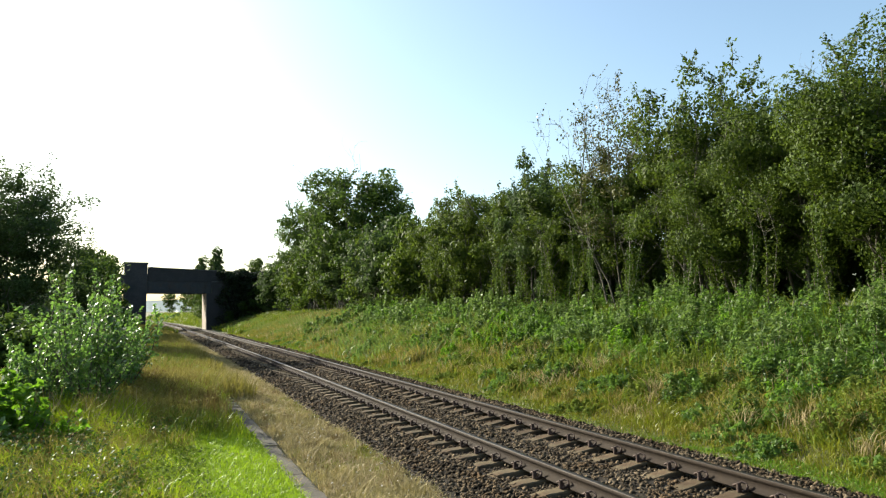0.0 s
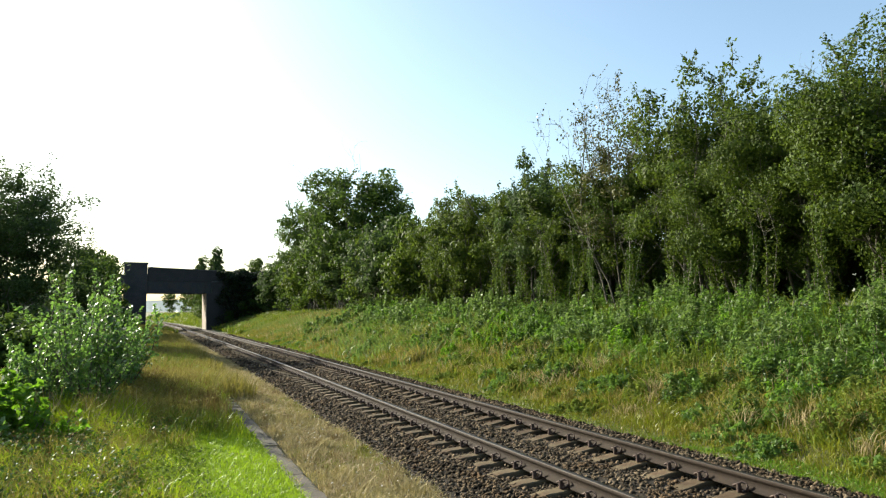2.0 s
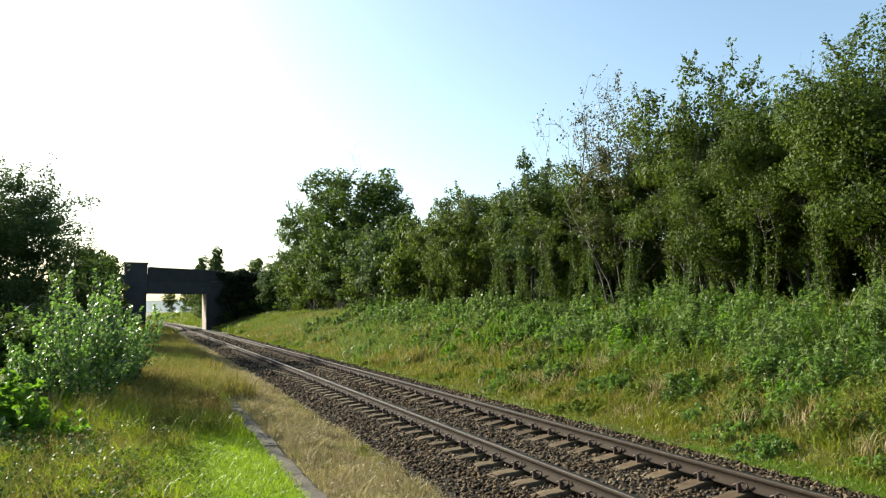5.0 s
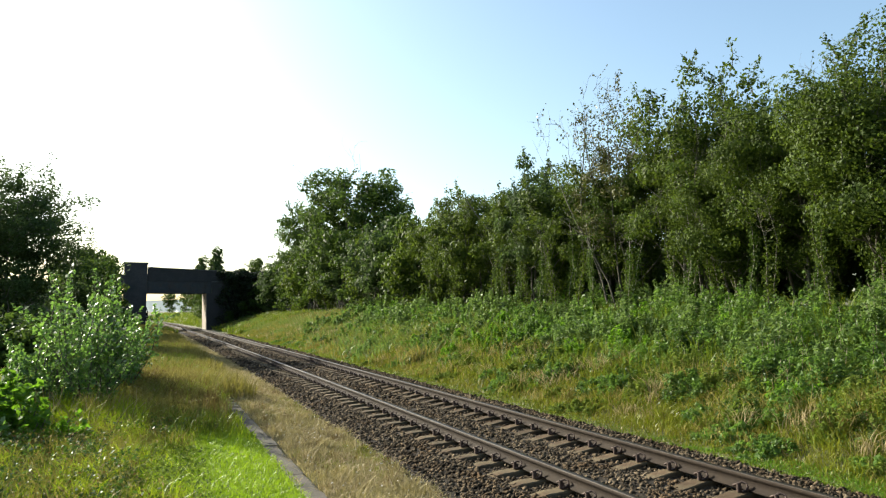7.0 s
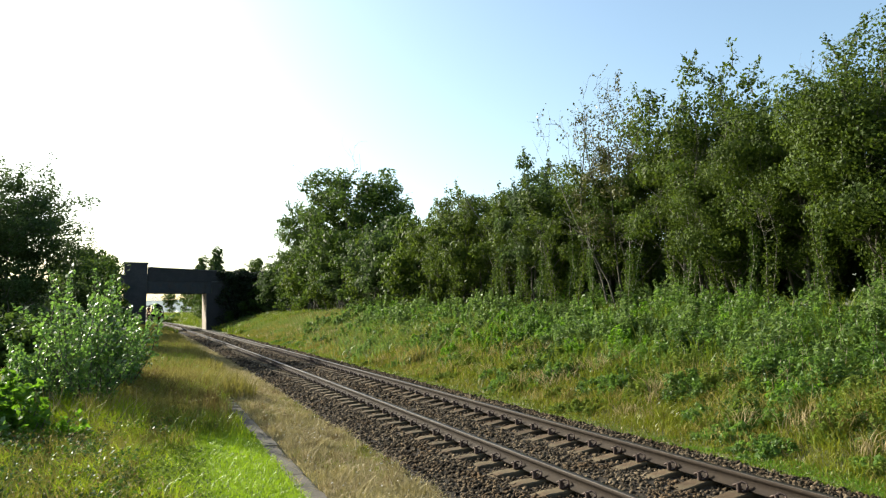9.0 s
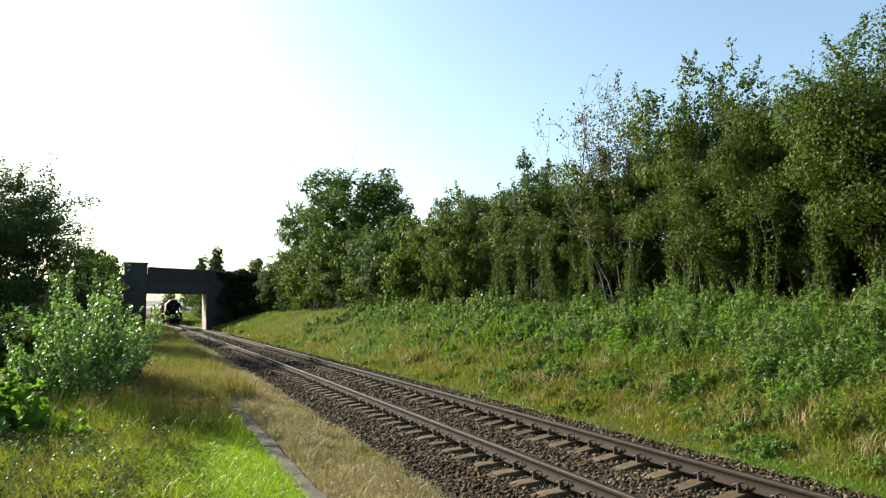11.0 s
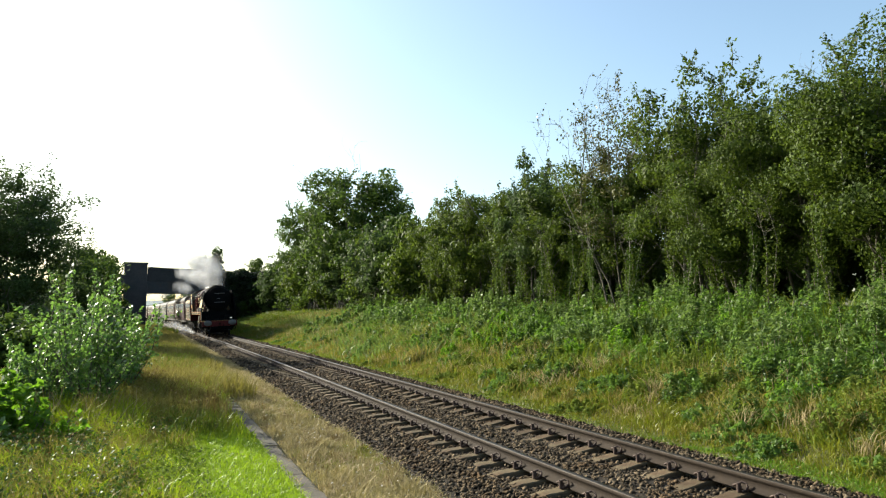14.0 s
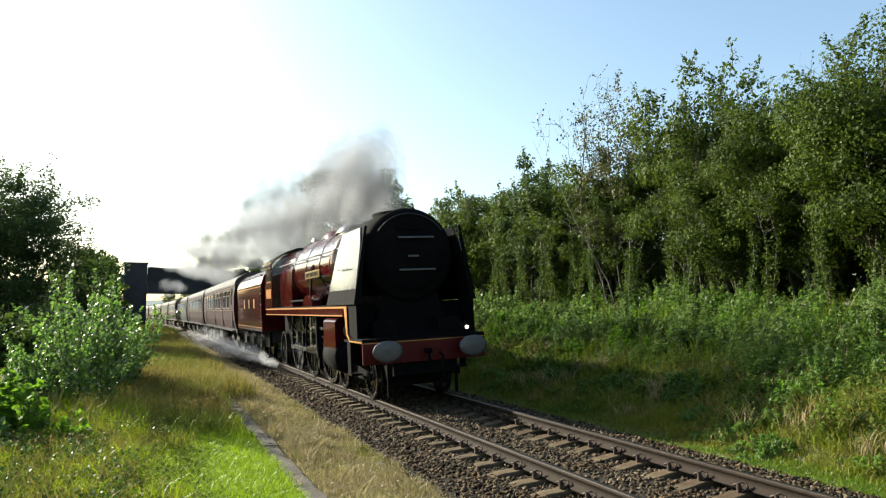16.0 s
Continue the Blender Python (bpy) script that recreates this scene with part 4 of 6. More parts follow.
def build_trees():
    K = TREE_KINDS
    for i in range(4):
        K["thorn%d" % i] = tree_meshes(100 + i, 6.6, 4.6, 0.082, 15000, low=0.2, stems=2 + i % 2, clumps=95, leaves=M_LEAF, ivy=900, tuft=0.125, full=0.5, sprays=70)
    for i in range(2):
        K["near%d" % i] = tree_meshes(120 + i, 6.5, 4.8, 0.049, 46000, low=0.2, stems=4, bare=0.35, clumps=135, leaves=M_LEAF, ivy=1600, tuft=0.115, full=0.5, sprays=110)
    for i in range(3):
        K["far%d" % i] = tree_meshes(150 + i, 6.4, 5.0, 0.155, 4900, low=0.08, stems=3, clumps=80, leaves=(M_LEAF, M_LEAFDARK, M_LEAFGREY)[i], tuft=0.13, sprays=16)
    K["deep"] = tree_meshes(170, 6.4, 5.0, 0.2, 2600, low=0.08, stems=2, clumps=80, leaves=M_LEAFDARK, tuft=0.14)
    K["sparse"] = tree_meshes(201, 8.6, 3.9, 0.062, 9000, low=0.3, stems=6, bare=1.1, clumps=80, leaves=M_LEAFBROWN, tuft=0.13, stem_r=0.032, sprays=24)
    K["sparse2"] = tree_meshes(204, 8.0, 4.4, 0.075, 17000, low=0.25, stems=4, bare=0.65, clumps=90, leaves=M_LEAF, tuft=0.13, stem_r=0.036, sprays=80)
    K["grey"] = tree_meshes(220, 6.8, 3.8, 0.085, 13000, low=0.15, stems=3, clumps=80, leaves=M_LEAFGREY, tuft=0.13, sprays=90)
    K["big"] = tree_meshes(231, 13.8, 14.5, 0.19, 24000, low=0.12, stems=4, clumps=200, leaves=M_LEAFDARK, stem_r=0.08, tuft=0.072, full=0.85, sprays=90)
    K["willow"] = tree_meshes(240, 8.8, 8.6, 0.085, 30000, low=0.06, stems=4, clumps=200, leaves=M_LEAFGREY, tuft=0.08, full=0.85, sprays=150)
    # poplars take the paler willow leaf, its colour standing in for distance haze
    K["poplar"] = tree_meshes(250, 12.0, 2.5, 0.35, 3500, low=0.08, spire=0.5, clumps=90, leaves=M_LEAFGREY, full=0.9, tuft=0.32)
    rng = random.Random(8)
    g = "trees along the cutting"
    lab = "leafy hawthorn tree with dense sunlit green crown on the bank"
    # front rank, by place along the line and away from it
    for kind, s, d, grow, tall in (
        ("near0", 8.4, 11.3, 1.05, 1.04), ("near1", 11.2, 10.7, 1.04, 1.06), ("near0", 13.4, 11.3, 1.0, 1.02), ("near1", 15.8, 10.8, 0.95, 0.97),
        ("sparse2", 14.8, 12.4, 0.9, 1.0), ("sparse2", 18.2, 10.9, 1.0, 1.02), ("sparse2", 16.4, 11.5, 0.97, 1.03), ("near0", 18.4, 12.0, 0.98, 1.02), ("sparse", 21.2, 10.4, 1.0, 1.02), ("thorn1", 21.6, 11.8, 0.82, 1.0),
        ("sparse2", 23.2, 11.0, 0.85, 1.0), ("thorn2", 25.0, 10.6, 0.80, 1.0), ("grey", 27.2, 10.6, 0.92, 0.92), ("thorn3", 29.8, 10.9, 0.88, 0.95), ("grey", 30.5, 12.2, 0.98, 1.0),
        ("thorn0", 33.4, 10.8, 0.90, 1.0), ("thorn1", 36.6, 10.6, 0.92, 1.0), ("thorn2", 40.0, 11.0, 0.90, 1.0), ("far0", 43.5, 10.8, 0.95, 1.0), ("far1", 47.0, 11.0, 0.95, 1.0),
        ("far2", 50.5, 10.6, 0.98, 1.0), ("far0", 54.0, 11.0, 1.0, 1.0), ("far1", 58.0, 10.8, 1.02, 1.0), ("far2", 62.5, 10.6, 1.08, 1.0), ("far0", 67.0, 11.0, 1.1, 1.0),
        ("far1", 72.0, 10.8, 1.15, 1.0), ("far0", 77.0, 10.4, 1.15, 1.0), ("far1", 82.5, 10.2, 1.1, 1.0), ("far2", 88.0, 9.6, 1.0, 1.0)):
        lb = {"sparse": "thin tree with bare twigs and withering leaves on the bank", "grey": "grey-green willow-like tree on the bank", "sparse2": "leafy tree with bare twigs rising over its crown"}.get(kind, lab)
        tree(kind, s, d, lb, rng.uniform(0, 6.28), grow * rng.uniform(0.96, 1.04), g, tall=tall * float(np.interp(s, [10, 16, 30, 45, 60], [1.0, 1.08, 1.17, 1.15, 1.05])))
    # slender ivy-grown stems at the edge of the wood
    K["pole"] = tree_meshes(270, 5.6, 1.6, 0.05, 900, low=0.7, stems=2, clumps=22, leaves=M_LEAFDARK, bark=M_BARKPALE, ivy=1900, stem_r=0.026, lean=0.04)
    K["pole2"] = tree_meshes(273, 4.8, 1.4, 0.05, 500, low=0.75, stems=2, clumps=16, leaves=M_LEAF, bark=M_BARK, ivy=900, stem_r=0.026, lean=0.06)
    for i in range(22):
        s = 8.5 + i * 1.05 + rng.uniform(-0.4, 0.4)
        tree(("pole", "pole2")[i % 2], s, 9.75 + rng.uniform(-0.35, 0.5), "slender pale trunk hung with ivy at the wood's edge", rng.uniform(0, 6.28), rng.uniform(0.75, 1.05), "ivy-grown stems")
    # ranks behind that close the wood
    for i in range(20):
        s = 6 + i * 4.2
        tree("deep", s + rng.uniform(-1, 1), 14.5 + rng.uniform(-0.8, 1.6), "shaded green tree deeper in the wood", rng.uniform(0, 6.28), rng.uniform(0.82, 0.98), "trees in the wood behind")
    K["shrub"] = tree_meshes(260, 3.4, 5.4, 0.22, 2600, low=0.0, stems=5, clumps=90, leaves=M_LEAFDARK, full=0.9, tuft=0.12)
    for i in range(24):
        tree("shrub", 5 + i * 3.6, 16.6 + rng.uniform(-0.8, 0.8), "dark shady undergrowth deep in the wood", rng.uniform(0, 6.28), rng.uniform(0.9, 1.15), "undergrowth in the wood", name="bush", category="bush")
    for s, d, w in ((34, -9.5, 0.55), (38, -7.9, 0.42), (41, -12.5, 0.8), (35, -12.5, 0.7), (45, -15, 0.9), (30, -13, 0.7), (31, -9.0, 0.45), (20.5, -8.5, 0.42), (22.5, -9.3, 0.5), (25.5, -9.0, 0.45), (52, -8.0, 0.5), (60, -8.3, 0.6), (70, -8.6, 0.65), (80, -8.4, 0.7)):
        tree("shrub", s, d, "dark shaded hedge bush under the trees", rng.uniform(0, 6.28), w, "hedge bushes", name="bush", category="bush")
    for i in range(12):
        tree("deep", 8 + i * 6.5 + rng.uniform(-1, 1), 19 + rng.uniform(-1, 2), "shaded green tree deeper in the wood", rng.uniform(0, 6.28), rng.uniform(0.9, 1.05), "trees in the wood behind")
    tree("big", 65.0, 13.2, "large spreading ash tree standing over the hedge", 0.6, 1.02)
    tree("big", 84.0, 12.6, "large ash tree behind the hedge near the bridge", 2.4, 0.68, tall=1.4)
    # camera's side
    tree("willow", 41.0, -11.9, "dark backlit willow with a wide crown", 0.4, 1.08)
    tree("willow", 43.5, -15.0, "dark backlit willow with a wide crown", 2.2, 1.12, tall=1.0)
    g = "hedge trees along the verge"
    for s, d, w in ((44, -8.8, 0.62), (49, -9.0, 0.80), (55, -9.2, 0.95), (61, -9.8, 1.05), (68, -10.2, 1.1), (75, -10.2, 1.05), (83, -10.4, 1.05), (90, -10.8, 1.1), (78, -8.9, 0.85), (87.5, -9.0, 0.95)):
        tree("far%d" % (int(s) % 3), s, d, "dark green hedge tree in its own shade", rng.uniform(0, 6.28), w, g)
    # unseen trees behind the camera, added to cut sky light on the engine front
    for s, d, w in ((-13, -14, 1.3), (-16, -8, 1.35), (-9, -17, 1.2), (-17, 8, 1.35), (-12, 12, 1.3), (-5, 12.5, 1.2), (0.5, 12, 1.1), (4.5, 12, 1.05), (-22, -4, 1.3), (-2, -18, 1.2)):
        tree("far%d" % (int(w * 20) % 3), s, d, "unseen leafy tree added to hold off sky light", rng.uniform(0, 6.28), w, "trees where the cutting opens out")
    # by the bridge and beyond it
    g = "bushes by the bridge"
    for s, d, w in ((93.4, 6.6, 0.42), (93.2, 8.4, 0.62), (93.8, 4.9, 0.30), (92.6, 9.6, 0.8), (91.0, 11.0, 0.95), (101.5, 7.5, 0.62), (101.0, 9.5, 0.7)):
        tree("far1", s, d, "dark ivy-grown bush against the bridge wing wall", rng.uniform(0, 6.28), w, g, name="bush", category="bush")
    tree("far2", 97.0, -6.6, "small bush on the road over the bridge parapet", 1.0, 0.38, name="bush", category="bush", lift=4.6)
    g = "trees beyond the bridge"
    for s, d, w in ((108, 5.4, 0.6), (114, 5.6, 0.75), (104, 4.6, 0.45), (122, 6.2, 0.85), (131, 6.8, 0.9), (112, 6.5, 0.75), (118, 8.0, 0.85), (126, 9.0, 0.95), (136, 9.0, 1.0), (148, 10.0, 1.0), (160, 9.0, 1.0), (120, -8.5, 0.6), (135, -9, 0.6), (150, -9, 0.7), (170, -9, 0.7), (175, 11, 1.1), (195, 11, 1.1), (220, 12, 1.1), (250, 12, 1.1)):
        tree("far%d" % (int(s) % 3), s, d, "tree lining the track beyond the bridge", rng.uniform(0, 6.28), w, g)
    for s, d, w in ((103.5, 4.2, 0.42), (107, 4.6, 0.5), (111, 4.8, 0.55), (116, 5.2, 0.6), (124, 5.6, 0.7), (132, 5.8, 0.8), (142, 6.5, 0.9)):
        tree("shrub", s, d, "green bush beside the track beyond the bridge", rng.uniform(0, 6.28), w, "bushes beyond the bridge", name="bush", category="bush")
    tree("poplar", 190.0, 15.4, "tall narrow poplar far behind the bridge", 0.3, 1.5, "poplars", tall=1.0)
    tree("poplar", 184.0, 10.7, "shorter poplar far behind the bridge", 1.3, 1.27, "poplars")


build_trees()


# ---------------- the sallow bush and tangle by the camera ----------------
def build_bush(name, s, d, height, width, shoots, seed, label, leaf=0.05, material=None, per=108):
    rng = np.random.default_rng(seed)
    p = at_ground(s, d)
    root = empty(name, Matrix.Translation(p.tolist()), label, "bush")
    wood, cs = Heap(), []
    for _ in range(shoots):
        a, r = rng.uniform(0, 6.28), width * 0.5 * math.sqrt(rng.random())
        side = 0.05 if d < 0 else 0.25
        b = np.array([math.cos(a) * r, math.sin(a) * r, 0])
        h = height * rng.uniform(0.42, 1.0) ** 0.8 * (1 - (0.26 if d < 0 else 0.38) * (2 * r / width) ** 2)
        pts, rr = limb(rng, b + [0, 0, -0.1], (math.cos(a) * side * r, math.sin(a) * side * r, 1), h, 0.014, 8, 0.16, 0.03)
        if d < 0:
            child("stem", mesh_np("stem", *tube_np(pts, rr, 5), M_BARK, True), root)
        else:
            wood.add(*tube_np(pts, rr, 4))
        u = rng.uniform(0.1, 1.0, per) * 8
        i = np.minimum(u.astype(int), 7)
        q = pts[i] + (pts[i + 1] - pts[i]) * (u - i)[:, None]
        cs.append(q + rng.normal(0, 1, (per, 3)) * ((0.066 if d < 0 else 0.085) * (1.25 - u / 8))[:, None])
    if wood.n:
        tagged(child("stems", wood.mesh("stems", M_BARK, True), root), kind="stuff")
    c = np.concatenate(cs)
    c = c[c[:, 2] > 0.03]
    child("foliage", mesh_np("foliage", *leaves_np(rng, c, leaf, 0.4, 1.6), material or M_BUSH), root)


build_bush("bush", 13.6, -6.4, 3.0, 1.55, 58, 51, "bright green sallow bush with glossy sunlit leaves")
build_bush("bush", 12.8, -7.35, 1.45, 1.7, 56, 52, "bright green sallow bush with glossy sunlit leaves")
build_bush("bush", 15.5, -6.05, 2.75, 1.1, 60, 53, "upright green sallow shoots beside the grass")
build_bush("bramble_bush", 10.6, -7.1, 1.15, 1.1, 40, 54, "low broad-leaved bramble tangle with pale leaves", leaf=0.085, per=60, material=M_FRESH)
build_bush("bramble_bush", 11.4, -8.0, 1.5, 1.6, 50, 55, "low broad-leaved bramble tangle with pale leaves", leaf=0.085, per=60, material=M_FRESH)


build_bush("bramble_bush", 10.3, -6.55, 0.75, 1.3, 34, 58, "low broad-leaved bramble tangle spilling over the grass", leaf=0.06, per=60, material=M_FRESH)
build_bush("bramble_bush", 9.6, -7.2, 0.7, 1.2, 30, 59, "low broad-leaved bramble tangle spilling over the grass", leaf=0.06, per=60)


# far hills that close the view, with distance haze mixed into their colour
def build_hills():
    n = 60
    a = np.linspace(radians(-75), radians(110), n)
    r = 1500.0
    h = 24 + 9 * np.sin(a * 5) + 5 * np.sin(a * 13 + 1)
    lo = np.stack([np.sin(a) * r, np.cos(a) * r, np.full(n, -12.0)], -1)
    hi = np.stack([np.sin(a) * (r + 220), np.cos(a) * (r + 220), h], -1)
    i = np.arange(n - 1)
    f = np.stack([i, i + 1, n + i + 1, n + i], -1)
    ob = new("backdrop", mesh_np("backdrop", np.concatenate([lo, hi]), f, M_HILL, True))
    tagged(ob, "hazy blue-green wooded hills on the horizon", "hills", kind="structure")


build_hills()


# thickets standing out of the bank
for i, (s_, d_, h_, w_) in enumerate(((13.2, 6.6, 0.95, 1.3), (10.2, 5.9, 0.8, 1.3), (9.6, 7.6, 1.2, 1.6), (8.0, 6.4, 1.1, 1.2), (16.8, 7.6, 1.0, 1.5), (20.5, 6.4, 0.8, 1.5), (22.0, 8.2, 1.1, 1.8), (12.0, 8.6, 1.2, 1.6), (27.0, 5.6, 0.7, 1.4), (15.0, 9.2, 1.3, 1.6), (30.0, 8.4, 1.0, 2.0), (11.4, 4.9, 0.55, 0.9), (18.6, 9.4, 1.3, 1.5), (37.0, 6.0, 0.7, 1.8))):
    build_bush("bush", s_, d_, h_, w_, 34, 300 + i, "dark green bramble thicket on the cutting bank", leaf=0.040 + 0.001 * s_, material=(M_BRAMBLE, M_NETTLE)[i % 2], per=110)


build_bush("bush", 17.0, -6.0, 2.6, 1.1, 45, 57, "upright green sallow shoots beside the grass")
# ---------------- train materials ----------------
M_CRIMSON = mat("crimson_paint", (0.0357, 0.0015, 0.0026), (0.0472, 0.0021, 0.0032), 3.0, 0.16, big=(0.0288, 0.0015, 0.0023), big_scale=0.8, coat=0.3, spec=0.3)
M_MAROON = mat("maroon_coach_paint", (0.0181, 0.0031, 0.0033), (0.0245, 0.0044, 0.0046), 2.0, 0.7, big=(0.0192, 0.0036, 0.0034), big_scale=0.4, spec=0.15)
M_UMBER = mat("umber_coach_paint", (0.0150, 0.0049, 0.0045), (0.0202, 0.0067, 0.0062), 2.0, 0.7, big=(0.0166, 0.0051, 0.0043), big_scale=0.4, spec=0.15)
M_GREENC = mat("green_coach_paint", (0.0108, 0.0181, 0.0145), (0.0163, 0.0236, 0.0181), 2.0, 0.75, big=(0.0108, 0.0163, 0.0145), big_scale=0.4, spec=0.25)
M_BLACK = mat("black_paint", (0.0030, 0.0030, 0.0037), (0.0052, 0.0052, 0.0052), 6.0, 0.85, big=(0.0067, 0.0059, 0.0052), big_scale=1.2, bump=0.05, spec=0.06)
M_GLOSSBLACK = mat("gloss_black_paint", (0.008, 0.008, 0.009), (0.012, 0.012, 0.012), 5.0, 0.06, big=(0.010, 0.010, 0.010), big_scale=1.5, coat=1.0, spec=0.9)
# Black paint lifted towards grey-blue, a tint for the sky it reflects.
M_DEFLECTOR = mat("deflector_sky_tinted_black", (0.016, 0.020, 0.025), (0.021, 0.025, 0.030), 5.0, 0.12, big=(0.024, 0.027, 0.030), big_scale=1.5, coat=0.25, spec=0.5)
M_COACHLINE = mat("coach_lining", (0.060, 0.030, 0.012), (0.080, 0.042, 0.018), 6.0, 0.6)
M_GRIME = mat("oily_underframe", (0.0074, 0.0067, 0.0067), (0.0192, 0.0163, 0.0141), 8.0, 0.55, big=(0.0237, 0.0185, 0.0148), big_scale=1.5, bump=0.2)
M_RED = mat("buffer_beam_red", (0.0629, 0.0030, 0.0037), (0.0814, 0.0044, 0.0044), 5.0, 0.5, big=(0.0518, 0.0030, 0.0037), big_scale=1.5, spec=0.2)
M_STEEL = mat("bright_steel", (0.3000, 0.3000, 0.3000), (0.3900, 0.3840, 0.3720), 9.0, 0.25, metal=1.0, big=(0.2100, 0.1920, 0.1680), big_scale=3.0)
M_BUFFER = mat("dull_buffer_steel", (0.09, 0.088, 0.09), (0.13, 0.125, 0.125), 9.0, 0.5, metal=0.5, big=(0.11, 0.10, 0.095), big_scale=4.0)
M_LINING = mat("yellow_lining", (0.3150, 0.1350, 0.0225), (0.3750, 0.1725, 0.0338), 6.0, 0.4)
M_GOLD = mat("gilt_letter", (0.36, 0.24, 0.08), (0.42, 0.29, 0.10), 6.0, 0.4)
M_BRASS = mat("brass_plate", (0.3000, 0.2160, 0.0720), (0.3600, 0.2640, 0.1020), 8.0, 0.3, metal=0.9)
M_ROOF = mat("coach_roof", (0.0488, 0.0459, 0.0444), (0.0740, 0.0710, 0.0681), 1.5, 0.8, big=(0.0385, 0.0363, 0.0340), big_scale=0.5)
M_GLASS = mat("dark_carriage_glass", (0.02, 0.022, 0.025), (0.03, 0.032, 0.035), 2.0, 0.06, spec=0.9)
M_COAL = mat("coal", (0.0089, 0.0089, 0.0096), (0.0222, 0.0222, 0.0222), 18.0, 0.5, bump=1.0, bump_scale=12)
M_SMOKE = vapour_mat("coal_smoke", (0.4880, 0.4929, 0.5075), 0.088)
M_DARKSMOKE = vapour_mat("dark_coal_smoke", (0.0960, 0.0944, 0.0920), 0.12)
M_STEAM = vapour_mat("white_steam", (0.7600, 0.7600, 0.7600), 0.15)
M_THINSTEAM = vapour_mat("thin_steam", (0.7440, 0.7440, 0.7520), 0.05)
M_LAMP, _nt, _b = nodes_of("headlight_glow")
_b.inputs["Emission Color"].default_value = (1.0, 0.86, 0.72, 1)
_b.inputs["Emission Strength"].default_value = 2.4


def heap_part(name, h, material, parent, label="", smooth=True, at=None):
    return child(name, h.mesh(name, material, smooth), parent, label, at)


def spoked_wheel(radius, spokes, face, rim_material, width=0.13):
    """Meshes of one wheel about its own centre, axle along x: rim with flange, spokes and boss, bright tyre edge."""
    bm = bmesh.new()
    out = [(-width / 2, radius), (width / 2 - 0.03, radius), (width / 2 - 0.03, radius + 0.028), (width / 2, radius + 0.028), (width / 2, radius - 0.10), (-width / 2, radius - 0.10), (-width / 2, radius)]
    add_lathe(bm, out, 36, "x", caps=False)
    add_lathe(bm, [(-width / 2 - 0.02, 0.0001), (-width / 2 - 0.02, radius * 0.19), (width / 2, radius * 0.19), (width / 2, 0.0001)], 16, "x", caps=False)
    wheel = bpy.data.meshes.new("wheel")
    bmesh.ops.recalc_face_normals(bm, faces=bm.faces)
    bm.to_mesh(wheel)
    bm.free()
    wheel.materials.append(face)
    bm = add_lathe(bmesh.new(), [(-width / 2 - 0.006, radius - 0.002), (-width / 2 - 0.006, radius - 0.05), (-width / 2 - 0.001, radius - 0.05), (-width / 2 - 0.001, radius - 0.002)], 36, "x", caps=False)
    tyre = bpy.data.meshes.new("tyre")
    bm.to_mesh(tyre)
    bm.free()
    tyre.materials.append(rim_material)
    bm = box(-0.03, 0.03, -0.0275, 0.0275, radius * 0.14, radius * 0.92, 0.008)
    spoke = bpy.data.meshes.new("spoke")
    bm.to_mesh(spoke)
    bm.free()
    spoke.materials.append(face)
    return wheel, tyre, spoke, spokes


def put_wheel(parent, meshes, x, y, r, name="wheel"):
    m = pose(x, y, r) if x < 0 else pose(x, y, r, 0, 0, 180)
    w = child(name, meshes[0], parent, at=m)
    child("tyre", meshes[1], w, "bright steel tyre edge")
    for i in range(meshes[3]):
        child("spoke", meshes[2], w, at=Matrix.Rotation(2 * math.pi * i / meshes[3], 4, "X"))
    return w


def oval_buffer(parent, x, z=1.06):
    b = part("buffer", lathe([(0.24, 0.10), (0.46, 0.10), (0.46, 0.15), (0.55, 0.16)], 20, at=(x, 0, z)), M_GLOSSBLACK, parent)
    bm = bmesh.new()
    add_lathe(bm, [(0.0, 0.001), (0.005, 0.16), (0.02, 0.21), (0.06, 0.205), (0.075, 0.10)], 28)
    for v in bm.verts:
        v.co.x *= 1.45
        v.co.x += x
        v.co.y += 0.2
        v.co.z += z
    part("buffer_head", bm, M_BUFFER, b, "oval dull steel buffer head", smooth=True)


DRIVERS, RODS, CRANKS = [], [], []


